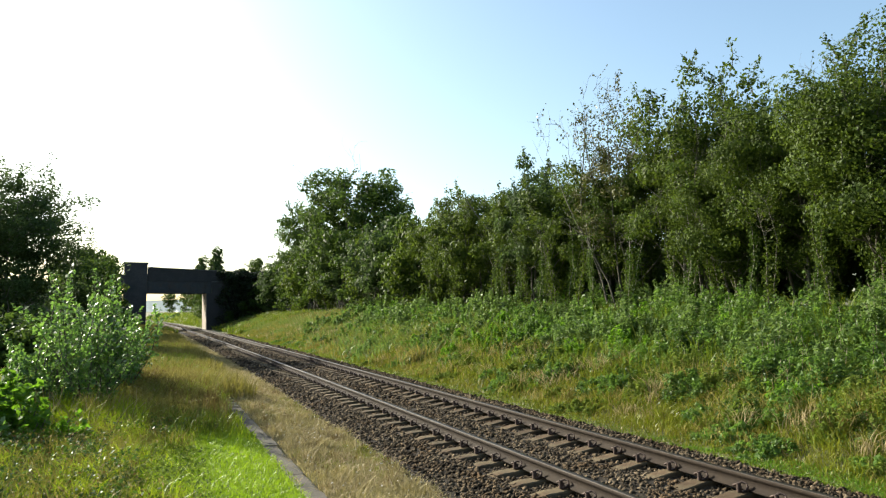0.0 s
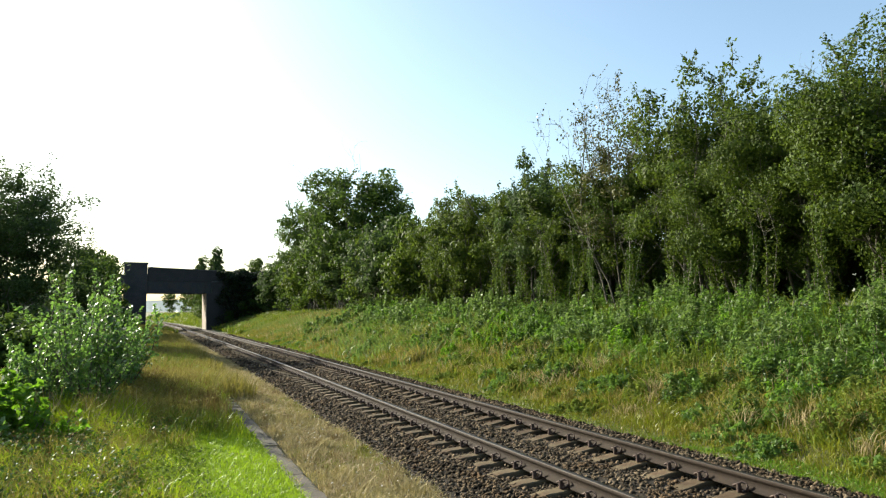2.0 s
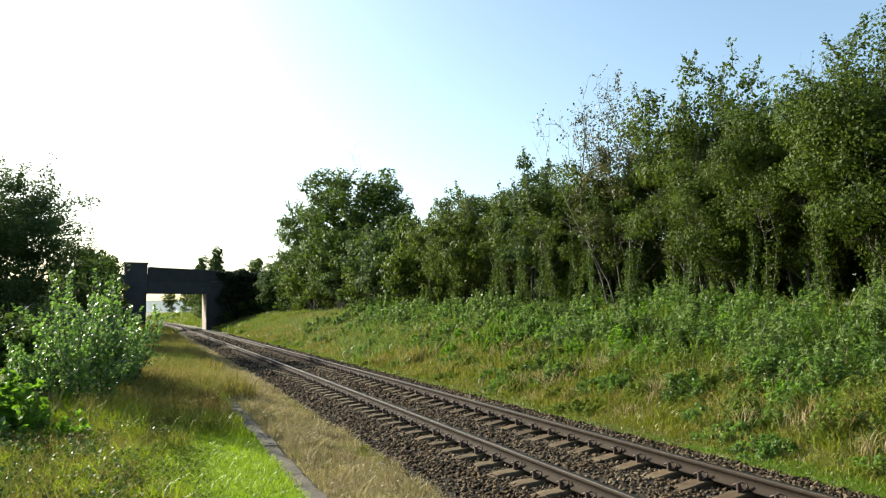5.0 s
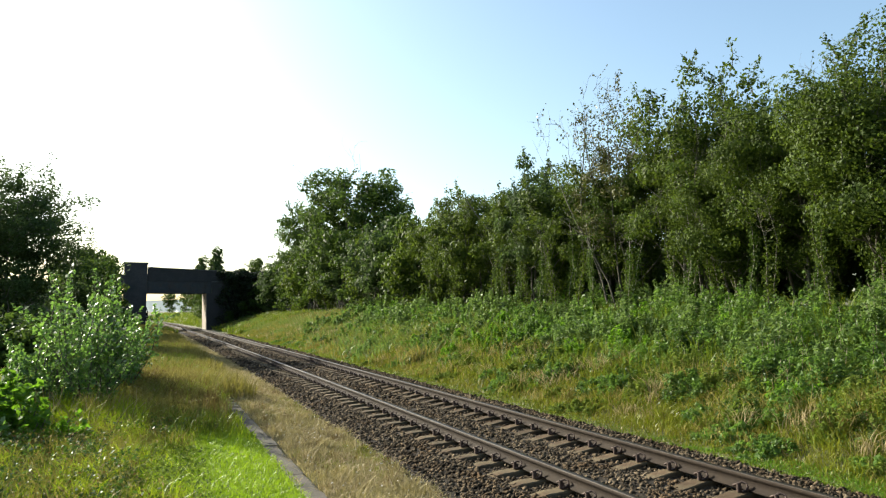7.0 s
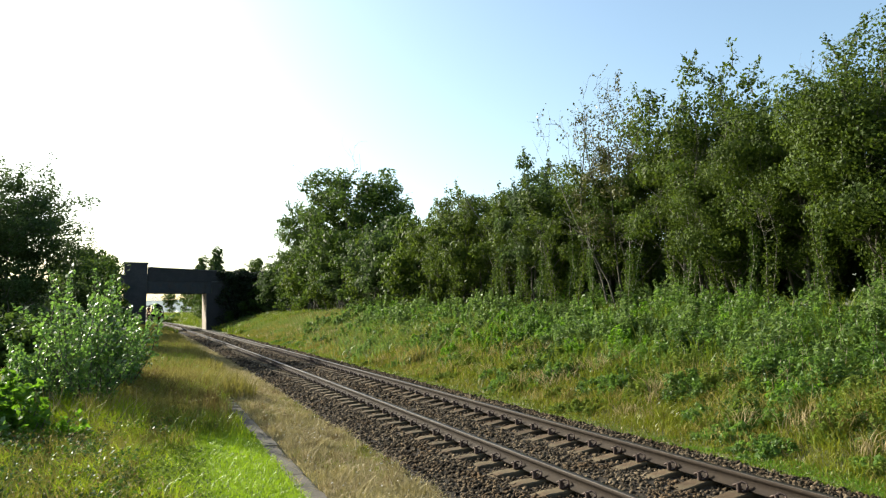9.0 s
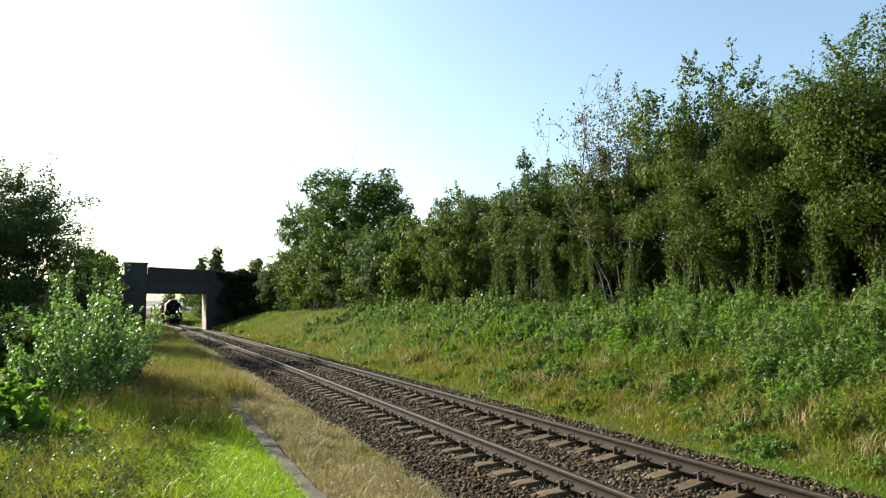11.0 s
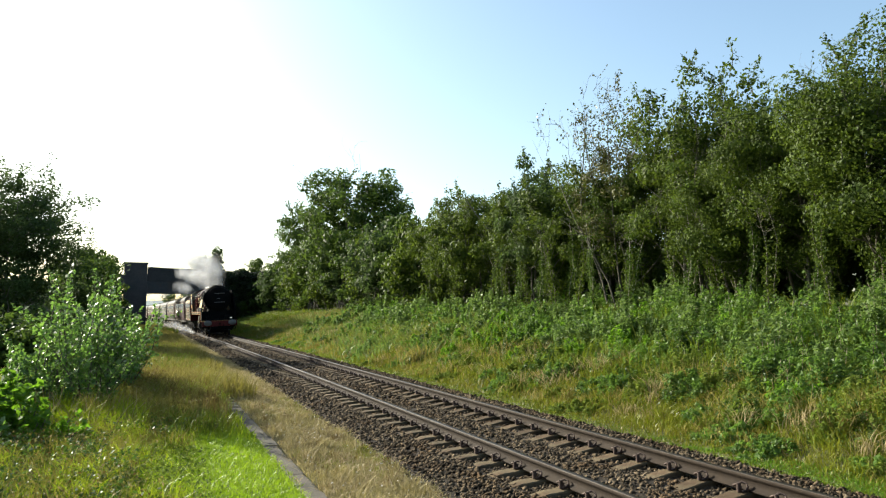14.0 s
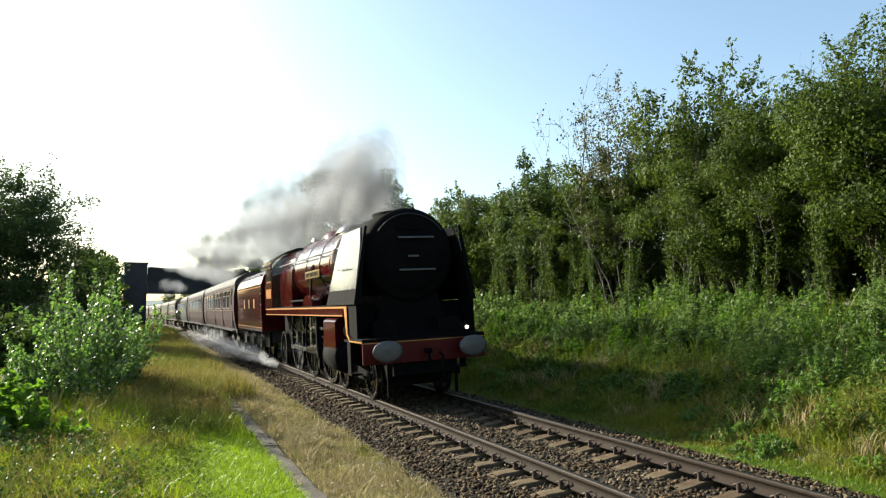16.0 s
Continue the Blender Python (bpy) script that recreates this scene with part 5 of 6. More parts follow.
def build_engine():
    loco = empty("steam_locomotive", Matrix(), "crimson express steam locomotive with black smokebox and smoke deflectors", "locomotive")
    cz = 2.99
    # boiler and smokebox
    part("smokebox", lathe([(1.25, 0.001), (1.23, 0.5), (1.26, 0.90), (1.32, 0.99), (3.95, 0.99), (3.95, 0.90)], 48, at=(0, 0, cz)), M_BLACK, loco, "matt black smokebox", smooth=True)
    door = part("smokebox_door", lathe([(1.13, 0.001), (1.15, 0.35), (1.19, 0.62), (1.235, 0.74), (1.26, 0.75)], 40, at=(0, 0, cz - 0.06)), M_BLACK, loco, "round black smokebox door", smooth=True)
    h = Heap()
    arc = np.linspace(math.radians(35), math.radians(145), 15)
    h.add(*rod(np.stack([np.cos(arc) * 0.86, np.full(15, 1.16), cz + np.sin(arc) * 0.86], -1), 0.012, 6))
    heap_part("door_handrail", h, M_GRIME, loco)
    for z in (-0.33, 0.35):
        part("hinge_strap", box(-0.30, 0.50, 1.075, 1.125, cz + z - 0.022, cz + z + 0.018, 0.008), M_BUFFER, door, "pale steel door hinge strap")
    part("dart_handle", box(-0.12, 0.12, 1.02, 1.06, cz - 0.07, cz - 0.03, 0.01), M_BUFFER, door)
    plate = part("number_plate", box(-0.30, 0.30, 1.15, 1.18, cz + 0.52, cz + 0.68, 0.006), M_BLACK, loco)
    for i in range(5):
        part("bar", box(-0.24 + i * 0.105, -0.18 + i * 0.105, 1.143, 1.149, cz + 0.57, cz + 0.63), M_BLACK, plate)
    part("boiler", lathe([(3.951, 0.955), (4.6, 0.96), (8.9, 1.03), (9.0, 1.03)], 48, at=(0, 0, cz)), M_CRIMSON, loco, "crimson boiler cladding", smooth=True)
    for y, r in ((4.0, 0.972), (5.6, 0.99), (7.2, 1.014), (8.9, 1.044)):
        part("boiler_band", lathe([(y - 0.03, r - 0.03), (y - 0.03, r), (y + 0.03, r), (y + 0.03, r - 0.03)], 48, at=(0, 0, cz)), M_GLOSSBLACK, loco)
    fb = [(-1.08, 1.95), (-1.10, 2.6), (-1.07, 3.1), (-0.93, 3.48), (-0.66, 3.74), (-0.3, 3.87), (0.3, 3.87), (0.66, 3.74), (0.93, 3.48), (1.07, 3.1), (1.10, 2.6), (1.08, 1.95)]
    part("firebox", prism(fb, 9.0, 11.45), M_CRIMSON, loco, "crimson firebox cladding")
    # chimney, dome and fittings
    ch = lathe([(-0.12, 0.42), (0.0, 0.33), (0.08, 0.30), (0.15, 0.33), (0.17, 0.33), (0.17, 0.26), (0.03, 0.24)], 28, "z", (0, 2.65, cz + 0.87))
    for v in ch.verts:
        v.co.y = 2.65 + (v.co.y - 2.65) * 1.8
    part("chimney", ch, M_BLACK, loco, "squat black double chimney", smooth=True)
    for y in (5.7, 7.4):
        dm = lathe([(-0.1, 0.52), (0.05, 0.42), (0.16, 0.36), (0.21, 0.2), (0.22, 0.001)], 24, "z", (0, y, cz + 0.93))
        for v in dm.verts:
            v.co.y = y + (v.co.y - y) * 1.35
        part("dome", dm, M_CRIMSON if y > 6 else M_GLOSSBLACK, loco, smooth=True)
    for x in (-0.2, 0.2):
        part("safety_valve", lathe([(0, 0.06), (0.16, 0.06), (0.18, 0.09), (0.26, 0.05)], 12, "z", (x, 9.6, 3.86)), M_STEEL, loco, "polished safety valve")
    part("whistle", lathe([(0, 0.03), (0.12, 0.03), (0.13, 0.06), (0.30, 0.06)], 10, "z", (0.45, 10.9, 3.8)), M_BRASS, loco)
    for sx in (-1, 1):
        # smoke deflector: a tall plate leaning in at the top
        bm = bmesh.new()
        q = [(1.335, 0.98, 1.99), (1.335, 3.35, 1.99), (1.279, 3.28, 2.30), (1.117, 3.02, 3.2), (1.05, 2.75, 3.57), (1.05, 1.30, 3.57), (1.117, 1.12, 3.2)]
        a = [bm.verts.new((sx * x, y, z)) for x, y, z in q]
        b = [bm.verts.new((sx * (x - 0.025), y, z)) for x, y, z in q]
        for k in range(len(q)):
            bm.faces.new((a[k], a[(k + 1) % len(q)], b[(k + 1) % len(q)], b[k]))
        bm.faces.new(a)
        bm.faces.new(b)
        bmesh.ops.recalc_face_normals(bm, faces=bm.faces)
        d = part("smoke_deflector", bm, M_DEFLECTOR, loco, "tall gloss black smoke deflector plate")
        # thin matt sheet added so the inner face mirrors no sky
        bm = bmesh.new()
        a = [bm.verts.new((sx * (x - 0.03), y + 0.004, z)) for x, y, z in q]
        b = [bm.verts.new((sx * (x - 0.04), y + 0.004, z)) for x, y, z in q]
        for k in range(len(q)):
            bm.faces.new((a[k], a[(k + 1) % len(q)], b[(k + 1) % len(q)], b[k]))
        bm.faces.new(a)
        bm.faces.new(b)
        bmesh.ops.recalc_face_normals(bm, faces=bm.faces)
        part("inner_matt_sheet", bm, M_BLACK, d, "matt black sheet added over the inner face")
        # black strip along the foot stands in for the hedge's dark reflection
        bm = bmesh.new()
        low = [(1.339, 0.985, 1.995), (1.339, 3.345, 1.995), (1.283, 3.275, 2.30), (1.283, 1.02, 2.30)]
        a = [bm.verts.new((sx * x, y, z)) for x, y, z in low]
        b = [bm.verts.new((sx * (x - 0.003), y, z)) for x, y, z in low]
        for k in range(4):
            bm.faces.new((a[k], a[(k + 1) % 4], b[(k + 1) % 4], b[k]))
        bm.faces.new(a)
        bm.faces.new(b)
        bmesh.ops.recalc_face_normals(bm, faces=bm.faces)
        part("hedge_reflection_band", bm, M_BLACK, d, "dark band painted as the hedge reflected in the deflector foot")
        part("deflector_edge", prism([(sx * 1.34, 1.99), (sx * 1.122, 3.2), (sx * 1.055, 3.57), (sx * 1.0, 3.57), (sx * 1.06, 3.2), (sx * 1.22, 1.99)], 0.95, 1.0), M_BLACK, d)
        part("side_sheet", prism([(0.98, 1.26), (1.58, 1.36), (1.72, 1.99), (0.98, 1.99)], *sorted((sx * 1.26, sx * 1.29)), "x"), M_BLACK, loco, "black sheet below the deflector")
        part("cylinder_cover_plate", box(*sorted((sx * 0.45, sx * 0.95)), 0.95, 1.35, 1.26, 1.62, 0.03), M_BLACK, loco)
        h = Heap()
        h.add(*rod([(sx * 1.25, 1.7, 2.75), (sx * 1.25, 2.5, 2.75)], 0.014, 6))
        heap_part("handrail", h, M_STEEL, d)
        h = Heap()
        h.add(*rod([(sx * 0.93, 1.3, 3.30), (sx * 1.0, 3.3, 3.30), (sx * 1.06, 8.9, 3.32), (sx * 1.12, 11.4, 3.32)], 0.020, 6))
        for y in (3.6, 5.6, 7.4, 9.4):
            h.add(*rod([(sx * 0.85, y, 3.31), (sx * 1.06, y, 3.31)], 0.016, 5))
        heap_part("boiler_handrail", h, M_STEEL, loco, "polished long handrail")
        h = Heap()
        h.add(*rod([(sx * 0.6, 6.4, 3.62), (sx * 1.04, 6.3, 3.0), (sx * 1.1, 6.2, 2.3), (sx * 1.1, 6.2, 2.0)], 0.035, 8))
        h.add(*rod([(sx * 1.12, 5.0, 2.15), (sx * 1.14, 9.0, 2.15)], 0.03, 8))
        heap_part("feed_pipe", h, M_BLACK, loco)
        # running plate with its curved drop at the front and the lined valance below it
        prof = [(1.75, 1.98), (12.9, 1.98), (12.9, 1.92), (1.80, 1.92), (1.72, 1.80), (1.62, 1.34), (1.45, 1.24), (0.56, 1.24), (0.56, 1.30), (1.40, 1.30), (1.55, 1.36), (1.66, 1.86)]
        x0, x1 = sorted((sx * 0.62, sx * 1.31))
        part("running_plate", prism(prof, x0, x1, "x"), M_BLACK, loco)
        x0, x1 = sorted((sx * 1.285, sx * 1.318))
        part("valance", prism([(1.80, 1.93), (12.9, 1.93), (12.9, 1.74), (2.0, 1.74)], x0, x1, "x"), M_CRIMSON, loco, "crimson valance")
        x0, x1 = sorted((sx * 1.319, sx * 1.325))
        part("lining", prism([(1.62, 1.955), (12.9, 1.955), (12.9, 1.915), (1.84, 1.915), (1.70, 1.36), (1.48, 1.225), (0.56, 1.225), (0.56, 1.255), (1.45, 1.255), (1.60, 1.40)], x0, x1, "x"), M_LINING, loco, "orange-yellow lining")
        part("lining", prism([(2.0, 1.77), (12.9, 1.77), (12.9, 1.745), (2.0, 1.745)], x0, x1, "x"), M_LINING, loco)
        # splasher and nameplate
        sp = [(6.15 + 0.62 * math.cos(t), 1.98 + 0.30 * math.sin(t)) for t in np.linspace(0, math.pi, 14)]
        x0, x1 = sorted((sx * 0.95, sx * 1.22))
        part("splasher", prism(sp, x0, x1, "x"), M_CRIMSON, loco)
        npl = part("nameplate", box(*sorted((sx * 1.10, sx * 1.13)), 5.0, 6.75, 2.72, 2.92, 0.008), M_BRASS, loco, "brass nameplate")
        for i in range(9):
            part("bar", box(*sorted((sx * 1.131, sx * 1.137)), 5.12 + i * 0.175, 5.22 + i * 0.175, 2.77, 2.87), M_BLACK, npl)
        h = Heap()
        h.add(*rod([(sx * 1.0, 5.2, 2.82), (sx * 1.11, 5.2, 2.82)], 0.02, 5))
        heap_part("plate_bracket", h, M_BLACK, npl)
        # cylinders with steam chest
        cyl = part("cylinder", lathe([(2.55, 0.001), (2.56, 0.36), (2.62, 0.40), (3.75, 0.40), (3.80, 0.36), (3.82, 0.001)], 28, at=(sx * 0.98, 0, 0.86)), M_BLACK, loco, "black cylinder casing", smooth=True)
        part("steam_chest", prism([(sx * 0.72, 1.05), (sx * 1.34, 1.0), (sx * 1.34, 1.62), (sx * 1.22, 1.74), (sx * 0.72, 1.74)], 2.62, 3.74), M_CRIMSON, loco, "crimson steam chest casing")
        part("cylinder_cover", lathe([(2.48, 0.001), (2.50, 0.26), (2.56, 0.30)], 24, at=(sx * 0.98, 0, 0.86)), M_BLACK, cyl, "black cylinder cover", smooth=True)
        part("valve_cover", lathe([(2.44, 0.001), (2.46, 0.15), (2.62, 0.16)], 20, at=(sx * 1.0, 0, 1.42)), M_BUFFER, cyl, "dull steel valve cover", smooth=True)
        part("steam_pipe", prism([(sx * 0.8, 1.74), (sx * 1.1, 1.74), (sx * 1.0, 2.3), (sx * 0.8, 2.6)], 2.9, 3.4), M_CRIMSON, loco)
        part("slide_bar", box(*sorted((sx * 0.95, sx * 1.05)), 3.8, 5.4, 0.98, 1.06, 0.01), M_STEEL, loco)
        part("slide_bar", box(*sorted((sx * 0.95, sx * 1.05)), 3.8, 5.4, 0.70, 0.76, 0.01), M_STEEL, loco)
        part("guide_bracket", box(*sorted((sx * 0.6, sx * 1.15)), 5.35, 5.5, 0.65, 1.75, 0.02), M_BLACK, loco)
        part("front_step", box(*sorted((sx * 1.05, sx * 1.3)), 1.5, 1.85, 0.52, 0.56, 0.01), M_BLACK, loco)
        part("step_hanger", box(*sorted((sx * 1.26, sx * 1.29)), 1.55, 1.8, 0.55, 1.24, 0.005), M_BLACK, loco)
        part("guard_iron", box(*sorted((sx * 0.70, sx * 0.76)), 0.78, 0.82, 0.10, 1.0, 0.008), M_BLACK, loco)
        # cab side
        part("cab_side", prism([(11.46, 1.99), (13.0, 1.99), (13.0, 2.75), (12.75, 2.85), (12.75, 3.30), (13.0, 3.42), (13.1, 3.55), (11.46, 3.55)], *sorted((sx * 1.295, sx * 1.32)), "x"), M_CRIMSON, loco, "crimson cab side sheet")
        win = part("cab_window", box(*sorted((sx * 1.318, sx * 1.328)), 11.65, 12.45, 2.88, 3.32, 0.004), M_GLASS, loco)
        part("window_frame", box(*sorted((sx * 1.31, sx * 1.335)), 11.62, 12.48, 3.32, 3.36, 0.004), M_LINING, win)
        part("window_frame", box(*sorted((sx * 1.31, sx * 1.335)), 11.62, 12.48, 2.84, 2.88, 0.004), M_LINING, win)
        for i in range(5):
            part("bar", box(*sorted((sx * 1.321, sx * 1.327)), 11.62 + i * 0.22, 11.78 + i * 0.22, 2.30, 2.62), M_LINING, loco, "orange-yellow lettering bar")
        oval_buffer(loco, sx * 0.90)
        wm = spoked_wheel(0.457, 10, M_GLOSSBLACK, M_STEEL)
        for y in (1.72, 4.0):
            put_wheel(loco, wm, sx * 0.76, y, 0.457, "bogie_wheel")
        wt = spoked_wheel(0.57, 10, M_GLOSSBLACK, M_STEEL)
        put_wheel(loco, wt, sx * 0.76, 12.3, 0.57, "trailing_wheel")
        wd = spoked_wheel(1.03, 20, M_GLOSSBLACK, M_STEEL)
        for y in (5.35, 7.55, 9.75):
            DRIVERS.append((put_wheel(loco, wd, sx * 0.76, y, 1.03, "driving_wheel"), sx, y))
        r1 = part("coupling_rod", box(*sorted((sx * 0.93, sx * 0.99)), -2.3, 2.3, -0.06, 0.06, 0.015), M_STEEL, loco, "polished coupling rod")
        RODS.append((r1, sx, 7.55))
        big = part("connecting_rod", box(*sorted((sx * 1.0, sx * 1.05)), -3.1, 0.1, -0.055, 0.055, 0.015), M_STEEL, loco, "polished connecting rod")
        CRANKS.append((big, sx, False))
        head = part("crosshead", box(*sorted((sx * 0.97, sx * 1.1)), -0.2, 0.2, -0.13, 0.13, 0.03), M_STEEL, loco, "worn steel crosshead")
        CRANKS.append((head, sx, True))
        for z in (0.87, 1.17):
            part("slide_bar", box(*sorted((sx * 0.98, sx * 1.08)), 3.7, 5.2, z, z + 0.05, 0.008), M_STEEL, loco, "oily steel slide bar")
        part("expansion_link", box(*sorted((sx * 1.08, sx * 1.14)), 6.2, 6.36, 0.98, 1.72, 0.04), M_STEEL, loco, "curved steel valve gear link")
        part("radius_rod", box(*sorted((sx * 1.1, sx * 1.13)), 3.9, 6.3, 1.38, 1.45, 0.01), M_STEEL, loco, "thin steel valve rod")
        part("gear_bracket", box(*sorted((sx * 0.85, sx * 1.2)), 5.2, 5.32, 0.85, 1.7, 0.02), M_BLACK, loco)
    part("cab_front", prism([(-1.29, 1.99), (1.29, 1.99), (1.29, 3.3), (0.9, 3.72), (0.4, 3.9), (-0.4, 3.9), (-0.9, 3.72), (-1.29, 3.3)], 11.452, 11.50), M_GLOSSBLACK, loco)
    rf = [(-1.36, 3.36), (-1.2, 3.56), (-0.85, 3.78), (-0.45, 3.92), (0.45, 3.92), (0.85, 3.78), (1.2, 3.56), (1.36, 3.36), (1.36, 3.40), (1.2, 3.61), (0.85, 3.83), (0.45, 3.97), (-0.45, 3.97), (-0.85, 3.83), (-1.2, 3.61), (-1.36, 3.40)]
    part("cab_roof", prism(rf, 11.30, 13.35), M_BLACK, loco, "black curved cab roof")
    beam = part("buffer_beam", box(-1.31, 1.31, 0.55, 0.60, 0.80, 1.24, 0.008), M_RED, loco, "red buffer beam")
    part("lining", box(-1.31, 1.31, 0.543, 0.548, 1.212, 1.226), M_BRASS, beam)
    part("draw_hook", box(-0.04, 0.04, 0.30, 0.55, 0.96, 1.06, 0.012), M_BLACK, loco)
    h = Heap()
    for k in range(3):
        a = np.linspace(0, 2 * math.pi, 13)
        h.add(*rod(np.stack([np.cos(a) * 0.045 * (1 if k % 2 else 0.4), 0.38 + np.sin(a) * 0.045 * (0.4 if k % 2 else 1), 0.90 - k * 0.13 + np.sin(a) * 0.08], -1), 0.016, 5))
    heap_part("screw_coupling", h, M_BLACK, loco)
    h = Heap()
    h.add(*rod([(0.28, 0.5, 0.95), (0.28, 0.36, 0.9), (0.28, 0.34, 0.5), (0.24, 0.42, 0.4)], 0.03, 7))
    heap_part("brake_hose", h, M_BLACK, loco)
    bogie = part("bogie_frame", prism([(1.05, 0.30), (4.70, 0.30), (4.70, 0.62), (4.2, 0.80), (3.1, 0.66), (2.6, 0.66), (1.5, 0.80), (1.05, 0.62)], -0.66, 0.66, "x"), M_BLACK, loco, "black leading bogie frame")
    for x0 in (-0.99, 0.95):
        part("side_bar", prism([(1.2, 0.42), (4.55, 0.42), (4.55, 0.56), (3.4, 0.70), (2.4, 0.70), (1.2, 0.56)], x0, x0 + 0.04, "x"), M_BLACK, bogie)
    for y0 in (6.35, 8.55):
        part("brake_hanger", box(-0.9, 0.9, y0, y0 + 0.12, 0.28, 1.2, 0.02), M_BLACK, loco)
    part("ashpan", prism([(8.6, 0.35), (11.6, 0.45), (11.6, 1.4), (8.6, 1.4)], -0.62, 0.62, "x"), M_BLACK, loco)
    part("front_platform", box(-1.25, 1.25, 0.6, 2.2, 1.20, 1.25), M_BLACK, loco)
    part("saddle", prism([(-0.85, 1.25), (0.85, 1.25), (0.62, 2.15), (-0.62, 2.15)], 1.35, 3.9), M_BLACK, loco)
    part("front_frame", prism([(0.6, 0.55), (1.5, 0.35), (12.8, 0.6), (12.8, 1.75), (2.4, 1.75), (0.62, 1.2)], -0.68, 0.68, "x"), M_BLACK, loco, "black frames")
    # headlight and lamps on the beam
    part("headlight", lathe([(0.36, 0.001), (0.37, 0.085), (0.42, 0.095), (0.62, 0.09)], 18, at=(0.83, 0, 1.43)), M_BLACK, loco)
    part("headlight_lens", lathe([(0.345, 0.001), (0.35, 0.036), (0.358, 0.036)], 18, at=(0.83, 0, 1.43)), M_LAMP, loco, "lit warm white headlight lens")
    for x in (-0.62, 0.0):
        part("lamp_iron", box(x - 0.03, x + 0.03, 0.5, 0.55, 1.25, 1.42, 0.005), M_BLACK, loco)
    return loco


def build_tender():
    t = empty("tender", Matrix(), "crimson coal tender with gilt letter bars behind the engine", "tender")
    side = [(-1.33, 1.15), (-1.33, 2.9), (-1.22, 3.2), (-1.0, 3.42), (-0.94, 3.42), (-1.12, 3.15), (-1.2, 2.85), (1.2, 2.85), (1.12, 3.15), (0.94, 3.42), (1.0, 3.42), (1.22, 3.2), (1.33, 2.9), (1.33, 1.15)]
    part("tank", prism(side, 0.0, 7.6), M_CRIMSON, t, "crimson tank with inward-curved coal rails")
    part("front_plate", box(-1.2, 1.2, 0.9, 1.0, 2.86, 3.3, 0.01), M_BLACK, t)
    part("rear_plate", prism([(-1.3, 2.86), (1.3, 2.86), (1.0, 3.42), (-1.0, 3.42)], 5.6, 5.75), M_BLACK, t)
    bm = bmesh.new()
    bmesh.ops.create_grid(bm, x_segments=14, y_segments=26, size=1.0)
    for v in bm.verts:
        x, y = v.co.x * 1.05, 3.3 + v.co.y * 2.28
        v.co = (x, y, 2.87 + 0.62 * (1 - (x / 1.1) ** 2) * (0.6 + 0.35 * math.sin(y * 1.7)) + noise.noise((x * 6, y * 6, 0)) * 0.11)
    part("coal_load", bm, M_COAL, t, "heap of black coal")
    for sx in (-1, 1):
        for i in range(3):
            part("letter_bar", box(*sorted((sx * 1.331, sx * 1.338)), 1.9 + i * 1.5, 2.15 + i * 1.5, 2.02, 2.38), M_GOLD, t, "gilt letter bar")
        part("lining", box(*sorted((sx * 1.331, sx * 1.336)), 0.12, 7.48, 1.28, 1.305), M_LINING, t)
        part("lining", box(*sorted((sx * 1.331, sx * 1.336)), 0.12, 7.48, 2.80, 2.825), M_LINING, t)
        part("frame", box(*sorted((sx * 1.0, sx * 1.06)), 0.1, 7.5, 0.55, 1.14, 0.01), M_BLACK, t)
        w = spoked_wheel(0.65, 12, M_GLOSSBLACK, M_STEEL)
        for y in (1.3, 3.6, 5.9):
            put_wheel(t, w, sx * 0.76, y, 0.65)
            part("axlebox", box(*sorted((sx * 1.06, sx * 1.2)), y - 0.14, y + 0.14, 0.52, 0.82, 0.02), M_GRIME, t)
            part("leaf_spring", prism([(y - 0.5, 0.88), (y, 0.98), (y + 0.5, 0.88), (y + 0.5, 0.92), (y, 1.06), (y - 0.5, 0.92)], *sorted((sx * 1.07, sx * 1.16)), "x"), M_GRIME, t)
        h = Heap()
        h.add(*rod([(sx * 1.36, 0.05, 1.5), (sx * 1.36, 0.05, 2.8)], 0.018, 6))
        heap_part("handrail", h, M_STEEL, t)
    part("underframe", box(-0.95, 0.95, 0.1, 7.5, 0.7, 1.149), M_GRIME, t)
    return t


